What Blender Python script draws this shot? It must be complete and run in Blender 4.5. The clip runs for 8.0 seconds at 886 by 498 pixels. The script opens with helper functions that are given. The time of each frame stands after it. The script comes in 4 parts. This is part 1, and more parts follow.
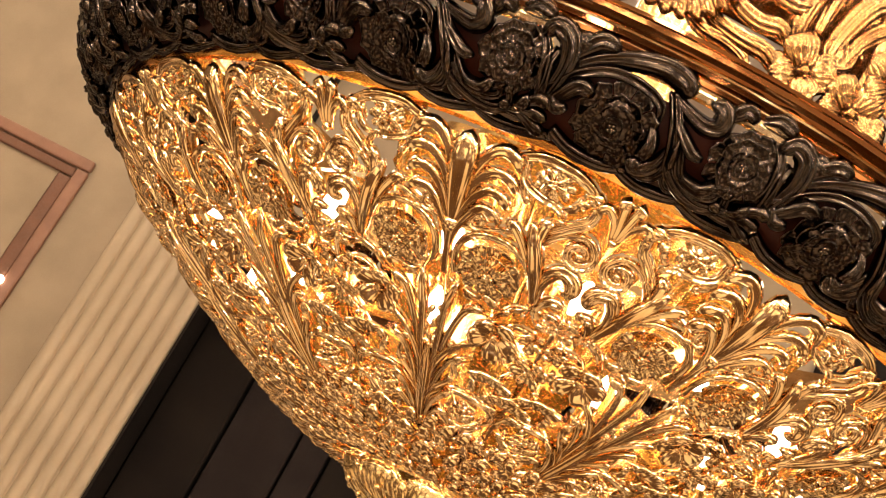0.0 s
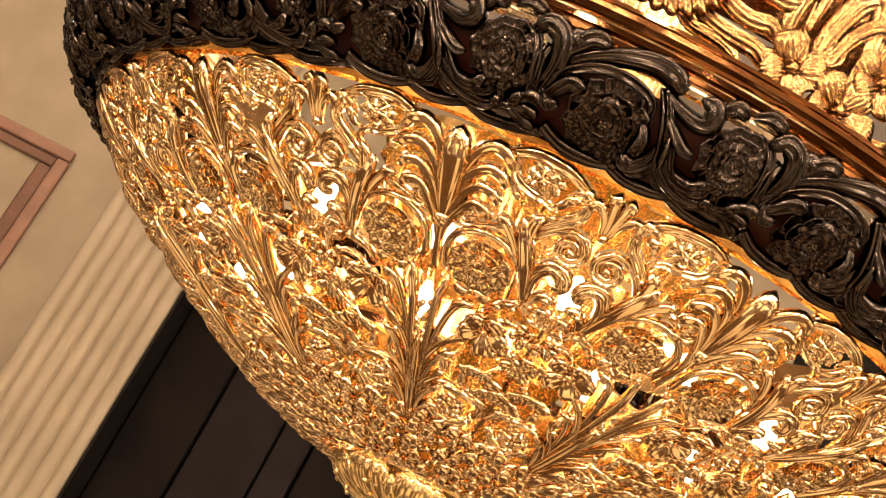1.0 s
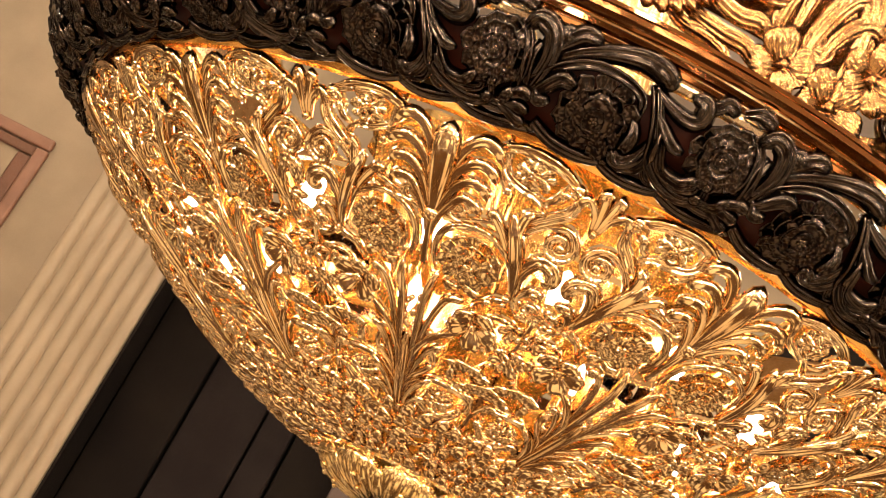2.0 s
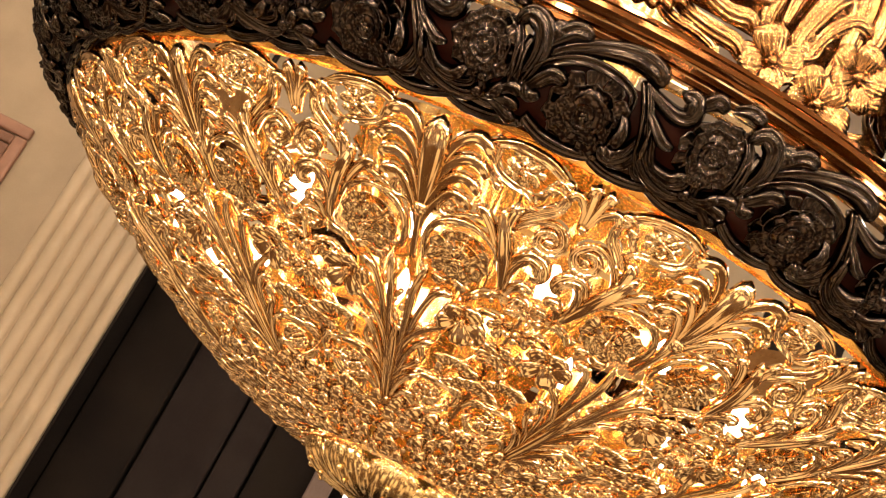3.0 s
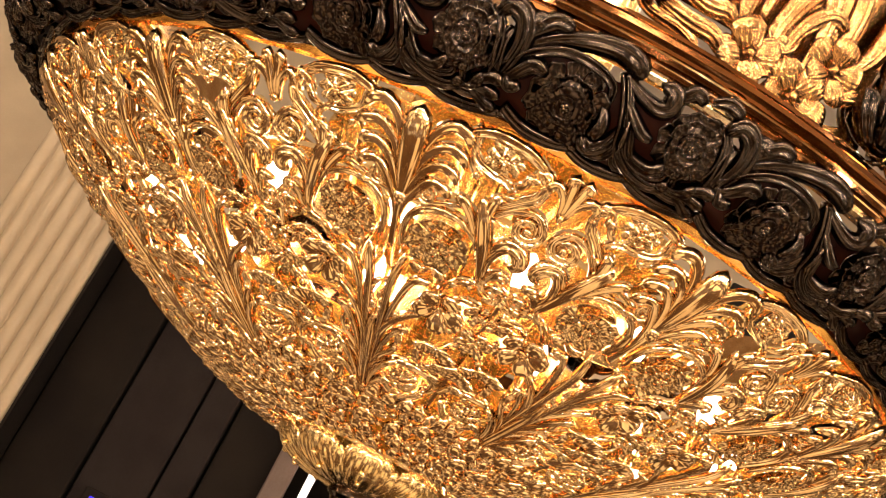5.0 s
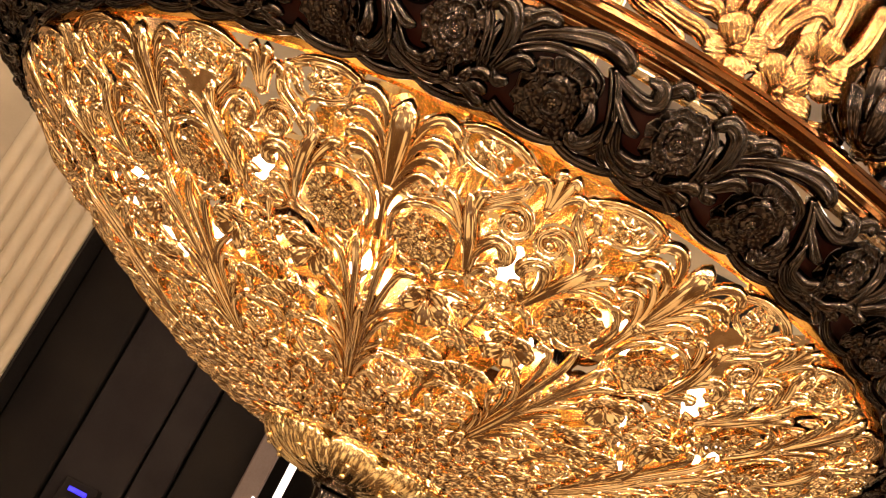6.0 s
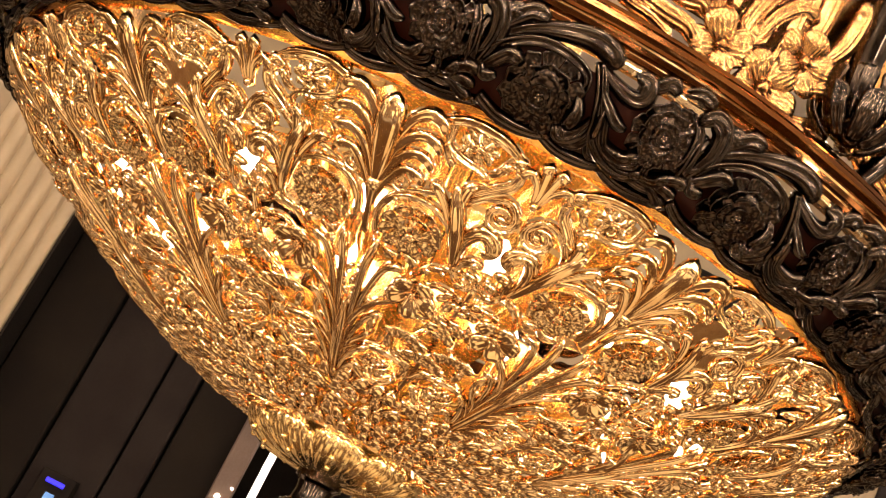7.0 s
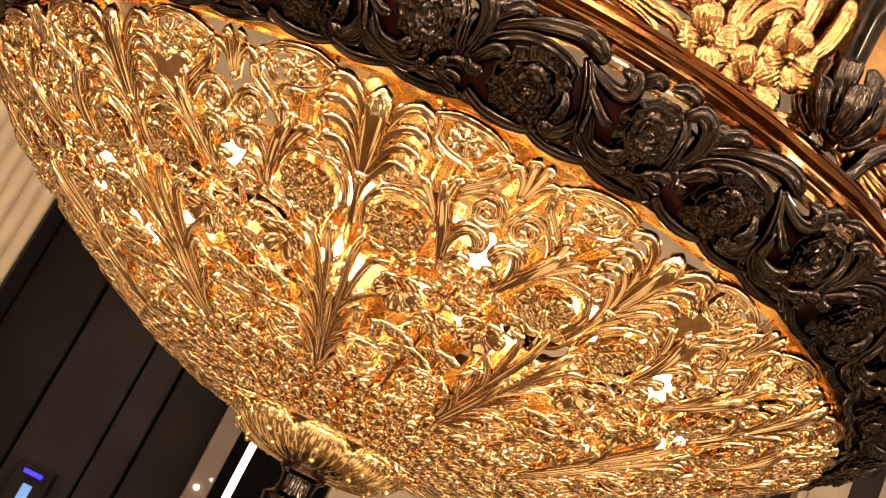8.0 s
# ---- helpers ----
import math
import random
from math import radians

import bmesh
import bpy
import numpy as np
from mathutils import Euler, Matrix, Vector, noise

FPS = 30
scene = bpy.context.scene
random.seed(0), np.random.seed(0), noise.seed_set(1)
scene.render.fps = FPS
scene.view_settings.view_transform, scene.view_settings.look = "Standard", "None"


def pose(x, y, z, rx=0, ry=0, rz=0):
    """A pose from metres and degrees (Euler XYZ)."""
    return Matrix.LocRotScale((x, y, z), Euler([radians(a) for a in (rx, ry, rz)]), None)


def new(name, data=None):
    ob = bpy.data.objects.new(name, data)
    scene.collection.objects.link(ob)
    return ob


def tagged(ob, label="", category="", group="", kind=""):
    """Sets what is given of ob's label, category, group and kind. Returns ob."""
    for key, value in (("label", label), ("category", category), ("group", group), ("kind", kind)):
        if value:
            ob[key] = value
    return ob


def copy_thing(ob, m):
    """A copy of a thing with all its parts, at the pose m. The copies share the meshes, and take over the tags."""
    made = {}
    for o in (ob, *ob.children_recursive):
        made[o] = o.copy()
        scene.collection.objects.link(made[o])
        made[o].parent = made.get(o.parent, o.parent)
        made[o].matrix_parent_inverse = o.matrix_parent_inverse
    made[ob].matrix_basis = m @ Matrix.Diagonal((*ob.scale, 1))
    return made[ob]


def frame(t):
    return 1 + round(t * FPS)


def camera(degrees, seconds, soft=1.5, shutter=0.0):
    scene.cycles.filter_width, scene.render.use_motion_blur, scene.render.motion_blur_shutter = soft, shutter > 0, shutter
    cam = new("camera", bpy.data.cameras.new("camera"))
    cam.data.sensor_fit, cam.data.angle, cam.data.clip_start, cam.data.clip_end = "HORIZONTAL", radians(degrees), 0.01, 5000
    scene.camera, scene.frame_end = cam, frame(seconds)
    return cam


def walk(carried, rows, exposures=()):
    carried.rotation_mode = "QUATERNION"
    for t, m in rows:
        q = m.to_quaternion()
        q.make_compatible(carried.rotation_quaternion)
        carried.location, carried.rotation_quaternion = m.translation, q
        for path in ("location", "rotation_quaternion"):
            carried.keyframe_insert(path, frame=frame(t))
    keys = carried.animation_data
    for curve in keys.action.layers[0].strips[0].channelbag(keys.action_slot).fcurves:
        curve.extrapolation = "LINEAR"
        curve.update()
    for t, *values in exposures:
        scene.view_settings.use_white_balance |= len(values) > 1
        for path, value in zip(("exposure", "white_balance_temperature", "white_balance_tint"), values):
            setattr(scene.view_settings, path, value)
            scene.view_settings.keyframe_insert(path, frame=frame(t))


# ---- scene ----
cam = camera(41.35, 8.0, 1.1)
ROWS = [
    (0, 0.0315, -1.3345, 1.5083, 109.8980, -26.9610, -2.6960),
    (0.5, 0.0271, -1.3361, 1.5082, 109.8630, -26.8360, -3.1770),
    (1, 0.0232, -1.3373, 1.5079, 109.8450, -26.6890, -3.6680),
    (1.5, 0.0192, -1.3383, 1.5082, 109.8060, -26.5500, -4.1390),
    (3, 0.0063, -1.3407, 1.5085, 109.7010, -26.1710, -5.7120),
    (3.5, 0.0029, -1.3421, 1.5085, 109.6570, -26.0510, -6.1590),
    (4, 0.0000, -1.3432, 1.5082, 109.6340, -25.9940, -6.6280),
    (4.5, -0.0036, -1.3441, 1.5080, 109.6090, -25.9140, -7.1190),
    (6, -0.0132, -1.3470, 1.5083, 109.4940, -25.6360, -8.6730),
    (6.5, -0.0164, -1.3478, 1.5079, 109.4870, -25.5200, -9.2030),
    (7, -0.0197, -1.3490, 1.5066, 109.5230, -25.4200, -9.7960),
    (7.5, -0.0227, -1.3499, 1.5059, 109.5430, -25.3260, -10.3310),
    (8, -0.0260, -1.3511, 1.5053, 109.5390, -25.2000, -10.8920),
]
walk(cam, [(t, pose(x, y, z, rx, ry, rz)) for t, x, y, z, rx, ry, rz in ROWS])

# ---- world, lamps ----
world = bpy.data.worlds.new("world")
scene.world = world
world.use_nodes = True
world.node_tree.nodes["Background"].inputs[0].default_value = (1.0, 0.85, 0.65, 1)
world.node_tree.nodes["Background"].inputs[1].default_value = 0.3
scene.view_settings.exposure = 0.0


def ceiling_fill(x, y, sx, sy, watts):
    """An unseen luminous slot added under the hall's ceiling, for fill and streaked highlights."""
    l = new("unseen_ceiling_fill", bpy.data.lights.new("unseen_ceiling_fill", "AREA"))
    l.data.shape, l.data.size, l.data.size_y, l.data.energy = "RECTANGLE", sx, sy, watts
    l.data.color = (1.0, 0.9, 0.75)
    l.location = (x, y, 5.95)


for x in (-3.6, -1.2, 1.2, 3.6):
    ceiling_fill(x, -2.6, 1.8, 0.22, 58)
    ceiling_fill(x, -4.8, 1.8, 0.22, 58)
ceiling_fill(-4.5, 4.6, 3, 0.5, 130)
ceiling_fill(3.5, 4.6, 3, 0.5, 110)

# ---- materials ----
def mat(name, col, rough=0.4, metal=0.0, col2=None, scale=40.0, bump=0.0, bump_scale=200.0, rough2=None, coat=0.0, rub_glint=None, spec=0.5):
    m = bpy.data.materials.new(name)
    m.use_nodes = True
    nt = m.node_tree
    b = nt.nodes["Principled BSDF"]
    b.inputs["Metallic"].default_value = metal
    b.inputs["Coat Weight"].default_value = coat
    geo = nt.nodes.new("ShaderNodeTexCoord")
    n1 = nt.nodes.new("ShaderNodeTexNoise")
    n1.inputs["Scale"].default_value = scale
    n1.inputs["Detail"].default_value = 4
    nt.links.new(geo.outputs["Object"], n1.inputs["Vector"])
    mix = nt.nodes.new("ShaderNodeMixRGB")
    mix.inputs[1].default_value = (*col, 1)
    mix.inputs[2].default_value = (*(col2 or [c * 0.8 for c in col]), 1)
    ramp = nt.nodes.new("ShaderNodeMapRange")
    ramp.inputs[1].default_value, ramp.inputs[2].default_value = 0.35, 0.65
    nt.links.new(n1.outputs["Fac"], ramp.inputs[0])
    nt.links.new(ramp.outputs[0], mix.inputs[0])
    # Raised edges take a rubbed tone, with the light they catch painted in.
    if rub_glint:
        edge = nt.nodes.new("ShaderNodeNewGeometry")
        rub_glint_mask = nt.nodes.new("ShaderNodeMapRange")
        rub_glint_mask.inputs[1].default_value, rub_glint_mask.inputs[2].default_value = 0.57, 0.8
        nt.links.new(edge.outputs["Pointiness"], rub_glint_mask.inputs[0])
        mix2 = nt.nodes.new("ShaderNodeMixRGB")
        mix2.inputs[2].default_value = (*rub_glint, 1)
        nt.links.new(rub_glint_mask.outputs[0], mix2.inputs[0])
        nt.links.new(mix.outputs[0], mix2.inputs[1])
        nt.links.new(mix2.outputs[0], b.inputs["Base Color"])
    else:
        nt.links.new(mix.outputs[0], b.inputs["Base Color"])
    rr = nt.nodes.new("ShaderNodeMapRange")
    rr.inputs[1].default_value, rr.inputs[2].default_value = 0.3, 0.7
    rr.inputs[3].default_value, rr.inputs[4].default_value = rough, rough2 or rough * 1.4
    n2 = nt.nodes.new("ShaderNodeTexNoise")
    n2.inputs["Scale"].default_value = bump_scale
    n2.inputs["Detail"].default_value = 3
    nt.links.new(geo.outputs["Object"], n2.inputs["Vector"])
    nt.links.new(n2.outputs["Fac"], rr.inputs[0])
    nt.links.new(rr.outputs[0], b.inputs["Roughness"])
    b.inputs["Specular IOR Level"].default_value = spec
    if bump:
        bp = nt.nodes.new("ShaderNodeBump")
        bp.inputs["Strength"].default_value = bump
        bp.inputs["Distance"].default_value = 0.002
        nt.links.new(n2.outputs["Fac"], bp.inputs["Height"])
        nt.links.new(bp.outputs[0], b.inputs["Normal"])
    return m


def glow(name, col, strength):
    m = bpy.data.materials.new(name)
    m.use_nodes = True
    b = m.node_tree.nodes["Principled BSDF"]
    b.inputs["Base Color"].default_value = (*col, 1)
    b.inputs["Emission Color"].default_value = (*col, 1)
    b.inputs["Emission Strength"].default_value = strength
    return m


GOLD = mat("polished_gold", (0.81, 0.56, 0.29), 0.06, 1, (0.69, 0.44, 0.2), 60, 0.04, 160, 0.14)
GOLD_FINE = mat("chased_gold", (0.8, 0.56, 0.29), 0.11, 1, (0.67, 0.43, 0.19), 90, 0.03, 400, 0.18)
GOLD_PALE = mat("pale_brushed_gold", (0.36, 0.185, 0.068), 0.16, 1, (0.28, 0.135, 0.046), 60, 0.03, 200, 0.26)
GOLD_PLAIN = mat("satin_gold", (0.93, 0.64, 0.27), 0.17, 1, (0.88, 0.54, 0.18), 25, 0.07, 30, 0.26)
GOLD_CUP = mat("brushed_cup_gold", (0.86, 0.61, 0.28), 0.18, 1, (0.76, 0.5, 0.2), 70, 0.05, 350, 0.28)
BRONZE = mat("dark_bronze", (0.037, 0.026, 0.019), 0.085, 1.0, (0.05, 0.035, 0.025), 50, 0.02, 200, 0.2, rub_glint=(0.34, 0.235, 0.14))
BRONZE_RED = mat("red_brown_lacquer", (0.042, 0.009, 0.004), 0.3, 0.1, (0.024, 0.006, 0.003), 30, 0.03, 100)
BRONZE_RED.node_tree.nodes["Principled BSDF"].inputs["Specular IOR Level"].default_value = 0.12
BULB = glow("bulb_glow", (1.0, 0.86, 0.64), 24)

# ---- surfaces of revolution on which the ornament lies ----
Z0 = 1.5
PHI1 = -9.6


class Surface:
    """A turned surface: profile points from the foot up, v metres along it, u degrees round it."""

    def __init__(self, prof, proud=0.0, swell=0.0):
        self.proud, self.swell = proud, swell
        p = np.array(prof)
        t = np.linspace(0, len(p) - 1, 200)
        i = np.minimum(t.astype(int), len(p) - 2)
        f = (t - i)[:, None]
        a, b, c, e = p[np.maximum(i - 1, 0)], p[i], p[i + 1], p[np.minimum(i + 2, len(p) - 1)]
        self.p = b + 0.5 * f * (c - a + f * (2 * a - 5 * b + 4 * c - e + f * (3 * (b - c) + e - a)))
        self.v = np.concatenate([[0], np.cumsum(np.hypot(*np.diff(self.p, axis=0).T))])
        self.len = self.v[-1]

    def vr(self, r):
        return float(np.interp(r, self.p[:, 0], self.v))

    def rz(self, v):
        return float(np.interp(v, self.v, self.p[:, 0])), float(np.interp(v, self.v, self.p[:, 1]))

    def at(self, u, v, h=0.0):
        r, z = self.rz(v)
        r1, z1 = self.rz(v - 0.004)
        r2, z2 = self.rz(v + 0.004)
        d = math.hypot(r2 - r1, z2 - z1) or 1
        h += self.proud + self.swell * min(1, max(0, (r - 0.4) / 0.09))
        r, z = r + h * (z2 - z1) / d, z - h * (r2 - r1) / d
        if v > self.len:
            z += v - self.len
        a = radians(u)
        return Vector((r * math.sin(a), -r * math.cos(a), z - Z0))

    def local(self, u0, v0, x, y):
        return u0 + math.degrees(x / max(self.rz(v0 + y)[0], 0.03)), v0 + y


DICE = random.Random(7)


class Geo:
    """Gathers the faces of one mesh."""

    def __init__(self, surf):
        self.s, self.vs, self.fs = surf, [], []

    def smooth(self, ctrl, n, late=1.0):
        c = np.array(ctrl, float)
        out = []
        for k in range(n):
            t = (1 - (1 - k / (n - 1)) ** late) * (len(c) - 1)
            i = min(int(t), len(c) - 2)
            f = t - i
            a, b, d, e = c[max(i - 1, 0)], c[i], c[i + 1], c[min(i + 2, len(c) - 1)]
            out.append(b + 0.5 * f * (d - a + f * (2 * a - 5 * b + 4 * d - e + f * (3 * (b - d) + e - a))))
        return out

    def strip(self, ctrl, w, h, shape="stem", lift=0.0, rise=0.0, groove=0.0, n=12, end=0.35):
        """A raised tendril or leaf along control points (u, v)."""
        late = 1.7 if shape == "drop" else 1.0
        pts = self.smooth(ctrl, n, late)
        fr = [1 - (1 - k / (n - 1)) ** late for k in range(n)]
        lifts = [lift + rise * math.sin(math.pi * 0.5 * f) ** 2 for f in fr]
        ps = [self.s.at(u, v, l) for (u, v), l in zip(pts, lifts)]
        up = [(self.s.at(u, v, l + 0.01) - p).normalized() for (u, v), l, p in zip(pts, lifts, ps)]
        base = len(self.vs)
        if w > 0.0055 and groove > 0.3:
            m = 13
            sect = [(x, max(0.0, 1 - x * x) ** 0.5 * (1 - 0.45 * groove * (0.5 - 0.5 * math.cos(2 * math.pi * 2.5 * x))) - 0.1) for x in np.linspace(-1, 1, m)]
        else:
            sect = [(-1, -0.1), (-0.72, 0.62), (-0.34, 0.95 - 0.25 * groove), (0, 1 - groove), (0.34, 0.95 - 0.25 * groove), (0.72, 0.62), (1, -0.1)]
        sect.append((0, -0.5))
        m = len(sect)
        for k, p in enumerate(ps):
            t = (ps[min(k + 1, n - 1)] - ps[max(k - 1, 0)]).normalized()
            s = t.cross(up[k]).normalized()
            f = fr[k]
            if shape == "leaf":
                q = 0.18 + 0.82 * math.sin(math.pi * min(0.08 + 0.92 * f, 1) ** 0.75) ** 0.8 if f < 1 else 0.12
            elif shape == "drop":
                q = (0.3 + 0.7 * f) * (1 if f < 0.75 else math.sqrt(max(0.01, 1 - ((f - 0.75) / 0.25) ** 2)))
            else:
                q = 1 + (end - 1) * f
            for a, b in sect:
                self.vs.append(p + s * (a * w * q) + up[k] * (b * h * (0.45 + 0.55 * q)))
        for k in range(n - 1):
            for j in range(m):
                a, b = base + k * m + j, base + k * m + (j + 1) % m
                self.fs.append((a, b, b + m, a + m))
        self.fs.append(tuple(base + j for j in range(m - 1, -1, -1)))
        self.fs.append(tuple(base + (n - 1) * m + j for j in range(m)))

    def ball(self, u, v, rad, lift=0.0, flat=1.0, seg=8):
        c = self.s.at(u, v, lift)
        up = (self.s.at(u, v, lift + 0.01) - c).normalized()
        x = up.orthogonal().normalized()
        y = up.cross(x)
        rings = max(3, seg // 2)
        base = len(self.vs)
        self.vs += [c + up * rad * flat, c - up * rad * flat]
        for i in range(1, rings):
            a = math.pi * i / rings
            for j in range(seg):
                b = 2 * math.pi * j / seg
                self.vs.append(c + up * (rad * flat * math.cos(a)) + (x * math.cos(b) + y * math.sin(b)) * (rad * math.sin(a)))
        for j in range(seg):
            k = (j + 1) % seg
            self.fs.append((base, base + 2 + j, base + 2 + k))
            for i in range(rings - 2):
                a = base + 2 + i * seg
                self.fs.append((a + j, a + seg + j, a + seg + k, a + k))
            a = base + 2 + (rings - 2) * seg
            self.fs.append((a + j, base + 1, a + k))

    def seeded(self, u, v, rad, h=0.0):
        """A flower head packed with little grains."""
        self.ball(u, v, rad * 0.9, h, 0.42, 12)
        for ring, count in ((1.0, 15), (0.76, 12), (0.5, 8), (0.25, 4), (0, 1)):
            for k in range(count):
                a = 2 * math.pi * (k + 0.4 * ring) / count
                uu, vv = self.s.local(u, v, rad * ring * math.cos(a), rad * ring * math.sin(a))
                self.ball(uu, vv, rad * (0.23 if ring > 0.3 else 0.16) * DICE.uniform(0.8, 1.2), h + rad * (0.45 - 0.32 * ring * ring) + rad * 0.08 * math.cos(k * 2.4), 1, 6)

    def spray(self, u0, v0, ang, rad, count, spread, w, h, lift=0.0, rise=0.004, groove=0.45, shape="drop"):
        """A fan of petals or ridges from (u0, v0), round the direction ang (radians, 0 towards growing u, pi / 2 up)."""
        for k in range(count):
            f = 2 * k / (count - 1) - 1 if count > 1 else 0
            a = ang + f * spread
            r = rad * (1 - 0.18 * f * f)
            pts = [self.s.local(u0, v0, q * r * math.cos(a - 0.15 * f * q), q * r * math.sin(a - 0.15 * f * q)) for q in (0.05, 0.4, 0.75, 1)]
            self.strip(pts, w, h, shape, lift, rise, groove, 7)

    def blade(self, ctrl, w, h=0.004, lift=0.0, rise=0.006, curl=0.0, flutes=3, n=14, base=0.3, fat=0.68, deep=0.3):
        """A broad fluted leaf along control points (u, v): narrow at its base, rounded and rolled over at its tip."""
        pts = self.smooth(ctrl, n)
        cols = 4 * flutes + 1
        fr = [k / (n - 1) for k in range(n)]
        lifts = [lift + rise * math.sin(0.5 * math.pi * f) - curl * max(0.0, (f - 0.72) / 0.28) ** 2 for f in fr]
        ps = [self.s.at(u, v, l) for (u, v), l in zip(pts, lifts)]
        up = [(self.s.at(u, v, 0.01) - self.s.at(u, v, 0)).normalized() for u, v in pts]
        first = len(self.vs)
        m = cols + 1
        for k, p in enumerate(ps):
            t = (ps[min(k + 1, n - 1)] - ps[max(k - 1, 0)]).normalized()
            s = t.cross(up[k]).normalized()
            o = s.cross(t).normalized()
            f = fr[k]
            q = base + (1 - base) * math.sin(0.5 * math.pi * f / fat) if f < fat else math.sqrt(max(0.015, 1 - ((f - fat) / (1 - fat)) ** 2))
            for j in range(cols):
                x = 2 * j / (cols - 1) - 1
                ridge = 0.5 + 0.5 * math.cos(math.pi * 2 * flutes * (x + 1) / 2 + math.pi)
                y = (1 - 0.85 * x * x) + deep * ridge * (0.3 + 0.7 * q) - 0.3
                self.vs.append(p + s * (x * w * q) + o * (y * h * (0.4 + 0.6 * q)))
            self.vs.append(p - o * h * 0.5 * q)
        for k in range(n - 1):
            for j in range(m):
                a, b = first + k * m + j, first + k * m + (j + 1) % m
                self.fs.append((a, b, b + m, a + m))
        self.fs.append(tuple(first + j for j in range(m - 1, -1, -1)))
        self.fs.append(tuple(first + (n - 1) * m + j for j in range(m)))

    def scroll(self, ctrl, w, h=0.006, lift=0.0, rise=0.003, n=22, thin=0.45, knob=1.1):
        """A swelling tendril with a raised crest on its outer side, ending in a knob."""
        pts = self.smooth(ctrl, n)
        ps = [self.s.at(u, v, lift + rise * math.sin(math.pi * k / (n - 1))) for k, (u, v) in enumerate(pts)]
        up = [(self.s.at(u, v, 0.01) - self.s.at(u, v, 0)).normalized() for u, v in pts]
        sect = [(-1, -0.15), (-0.94, 0.42), (-0.7, 0.74), (-0.42, 0.7), (-0.1, 0.55), (0.22, 0.66), (0.5, 0.98), (0.76, 0.96), (0.96, 0.5), (1, -0.15), (0, -0.5)]
        m, first = len(sect), len(self.vs)
        turn = 0.0
        for k in range(1, n - 1):
            turn += (ps[k] - ps[k - 1]).cross(ps[k + 1] - ps[k]).dot(up[k])
        flip = 1 if turn > 0 else -1
        for k, p in enumerate(ps):
            t = (ps[min(k + 1, n - 1)] - ps[max(k - 1, 0)]).normalized()
            s = t.cross(up[k]).normalized()
            f = k / (n - 1)
            q = thin + (1 - thin) * math.sin(math.pi * (0.12 + 0.83 * f)) ** 0.8
            for a, b in (sect if flip > 0 else [(-a, b) for a, b in reversed(sect[:-1])] + [sect[-1]]):
                self.vs.append(p + s * (a * w * q) + up[k] * (b * h * (0.4 + 0.6 * q)))
        for k in range(n - 1):
            for j in range(m):
                a, b = first + k * m + j, first + k * m + (j + 1) % m
                self.fs.append((a, b, b + m, a + m))
        self.fs.append(tuple(first + j for j in range(m - 1, -1, -1)))
        self.fs.append(tuple(first + (n - 1) * m + j for j in range(m)))
        if knob:
            self.ball(*pts[-1], w * knob, lift + 0.4 * h, 0.9, 10)

    def volute(self, u0, v0, r0, a0, turns, w, h=0.007, lead=(), lift=0.001):
        pts = list(lead)
        n = 12
        for k in range(n):
            f = k / (n - 1)
            a, r = a0 + 2 * math.pi * turns * f, r0 * (1 - 0.72 * f)
            pts.append(self.s.local(u0, v0, r * math.cos(a), r * math.sin(a)))
        self.scroll(pts, w, h, lift, 0.003, 3 * len(pts), 0.55, 1.25)

    def fan(self, u0, v0, ang, rad, spread, flutes, lift=0.0, rise=0.006, depth=0.003, r0=0.12):
        """One fluted shell: ridges that run out from its hinge to a scalloped lip."""
        cols, rows = 6 * flutes + 1, 8
        first = len(self.vs)
        for i in range(rows + 1):
            f = min(i, rows - 1) / (rows - 1)
            for j in range(cols):
                x = 2 * j / (cols - 1) - 1
                ridge = abs(math.sin(math.pi * flutes * (x + 1) / 2))
                a = ang + spread * x
                r = rad * (r0 + (1 - r0) * f) * (1 - 0.14 * x * x) * (1 + 0.13 * (ridge - 0.5) * f ** 3)
                hh = lift + rise * math.sin(0.62 * math.pi * f) + depth * ridge ** 0.7 * (0.25 + 0.75 * f) - 0.35 * rise * x * x
                if i == rows:
                    hh, r = hh - 0.0035, r * 0.94
                u, v = self.s.local(u0, v0, r * math.cos(a), r * math.sin(a))
                self.vs.append(self.s.at(u, v, hh))
        for i in range(rows):
            for j in range(cols - 1):
                a = first + i * cols + j
                self.fs.append((a, a + 1, a + cols + 1, a + cols))

    def bloom(self, u, v, rad, count, flutes=3, turn=0.0, lift=0.0, rise=0.2, open_=1.0, groove=0.4):
        """A flower of broad fluted petals round a knob."""
        for k in range(count):
            a = turn + 2 * math.pi * (k + DICE.uniform(-0.06, 0.06)) / count
            r = rad * DICE.uniform(0.93, 1.06)
            pts = [self.s.local(u, v, q * r * math.cos(a), q * r * math.sin(a)) for q in (0.08, 0.4, 0.75, 1)]
            self.blade(pts, rad * open_ * 2.1 / count, rad * 0.17, lift + 0.0016 * (k % 2), rad * rise, rad * 0.16, flutes, 12, 0.3, 0.6, groove)
        self.ball(u, v, rad * 0.17, lift + rad * 0.2, 0.8, 10)
        for k in range(5):
            self.ball(*self.s.local(u, v, 0.2 * rad * math.cos(k * 1.257), 0.2 * rad * math.sin(k * 1.257)), rad * 0.075, lift + rad * 0.26, 1, 6)

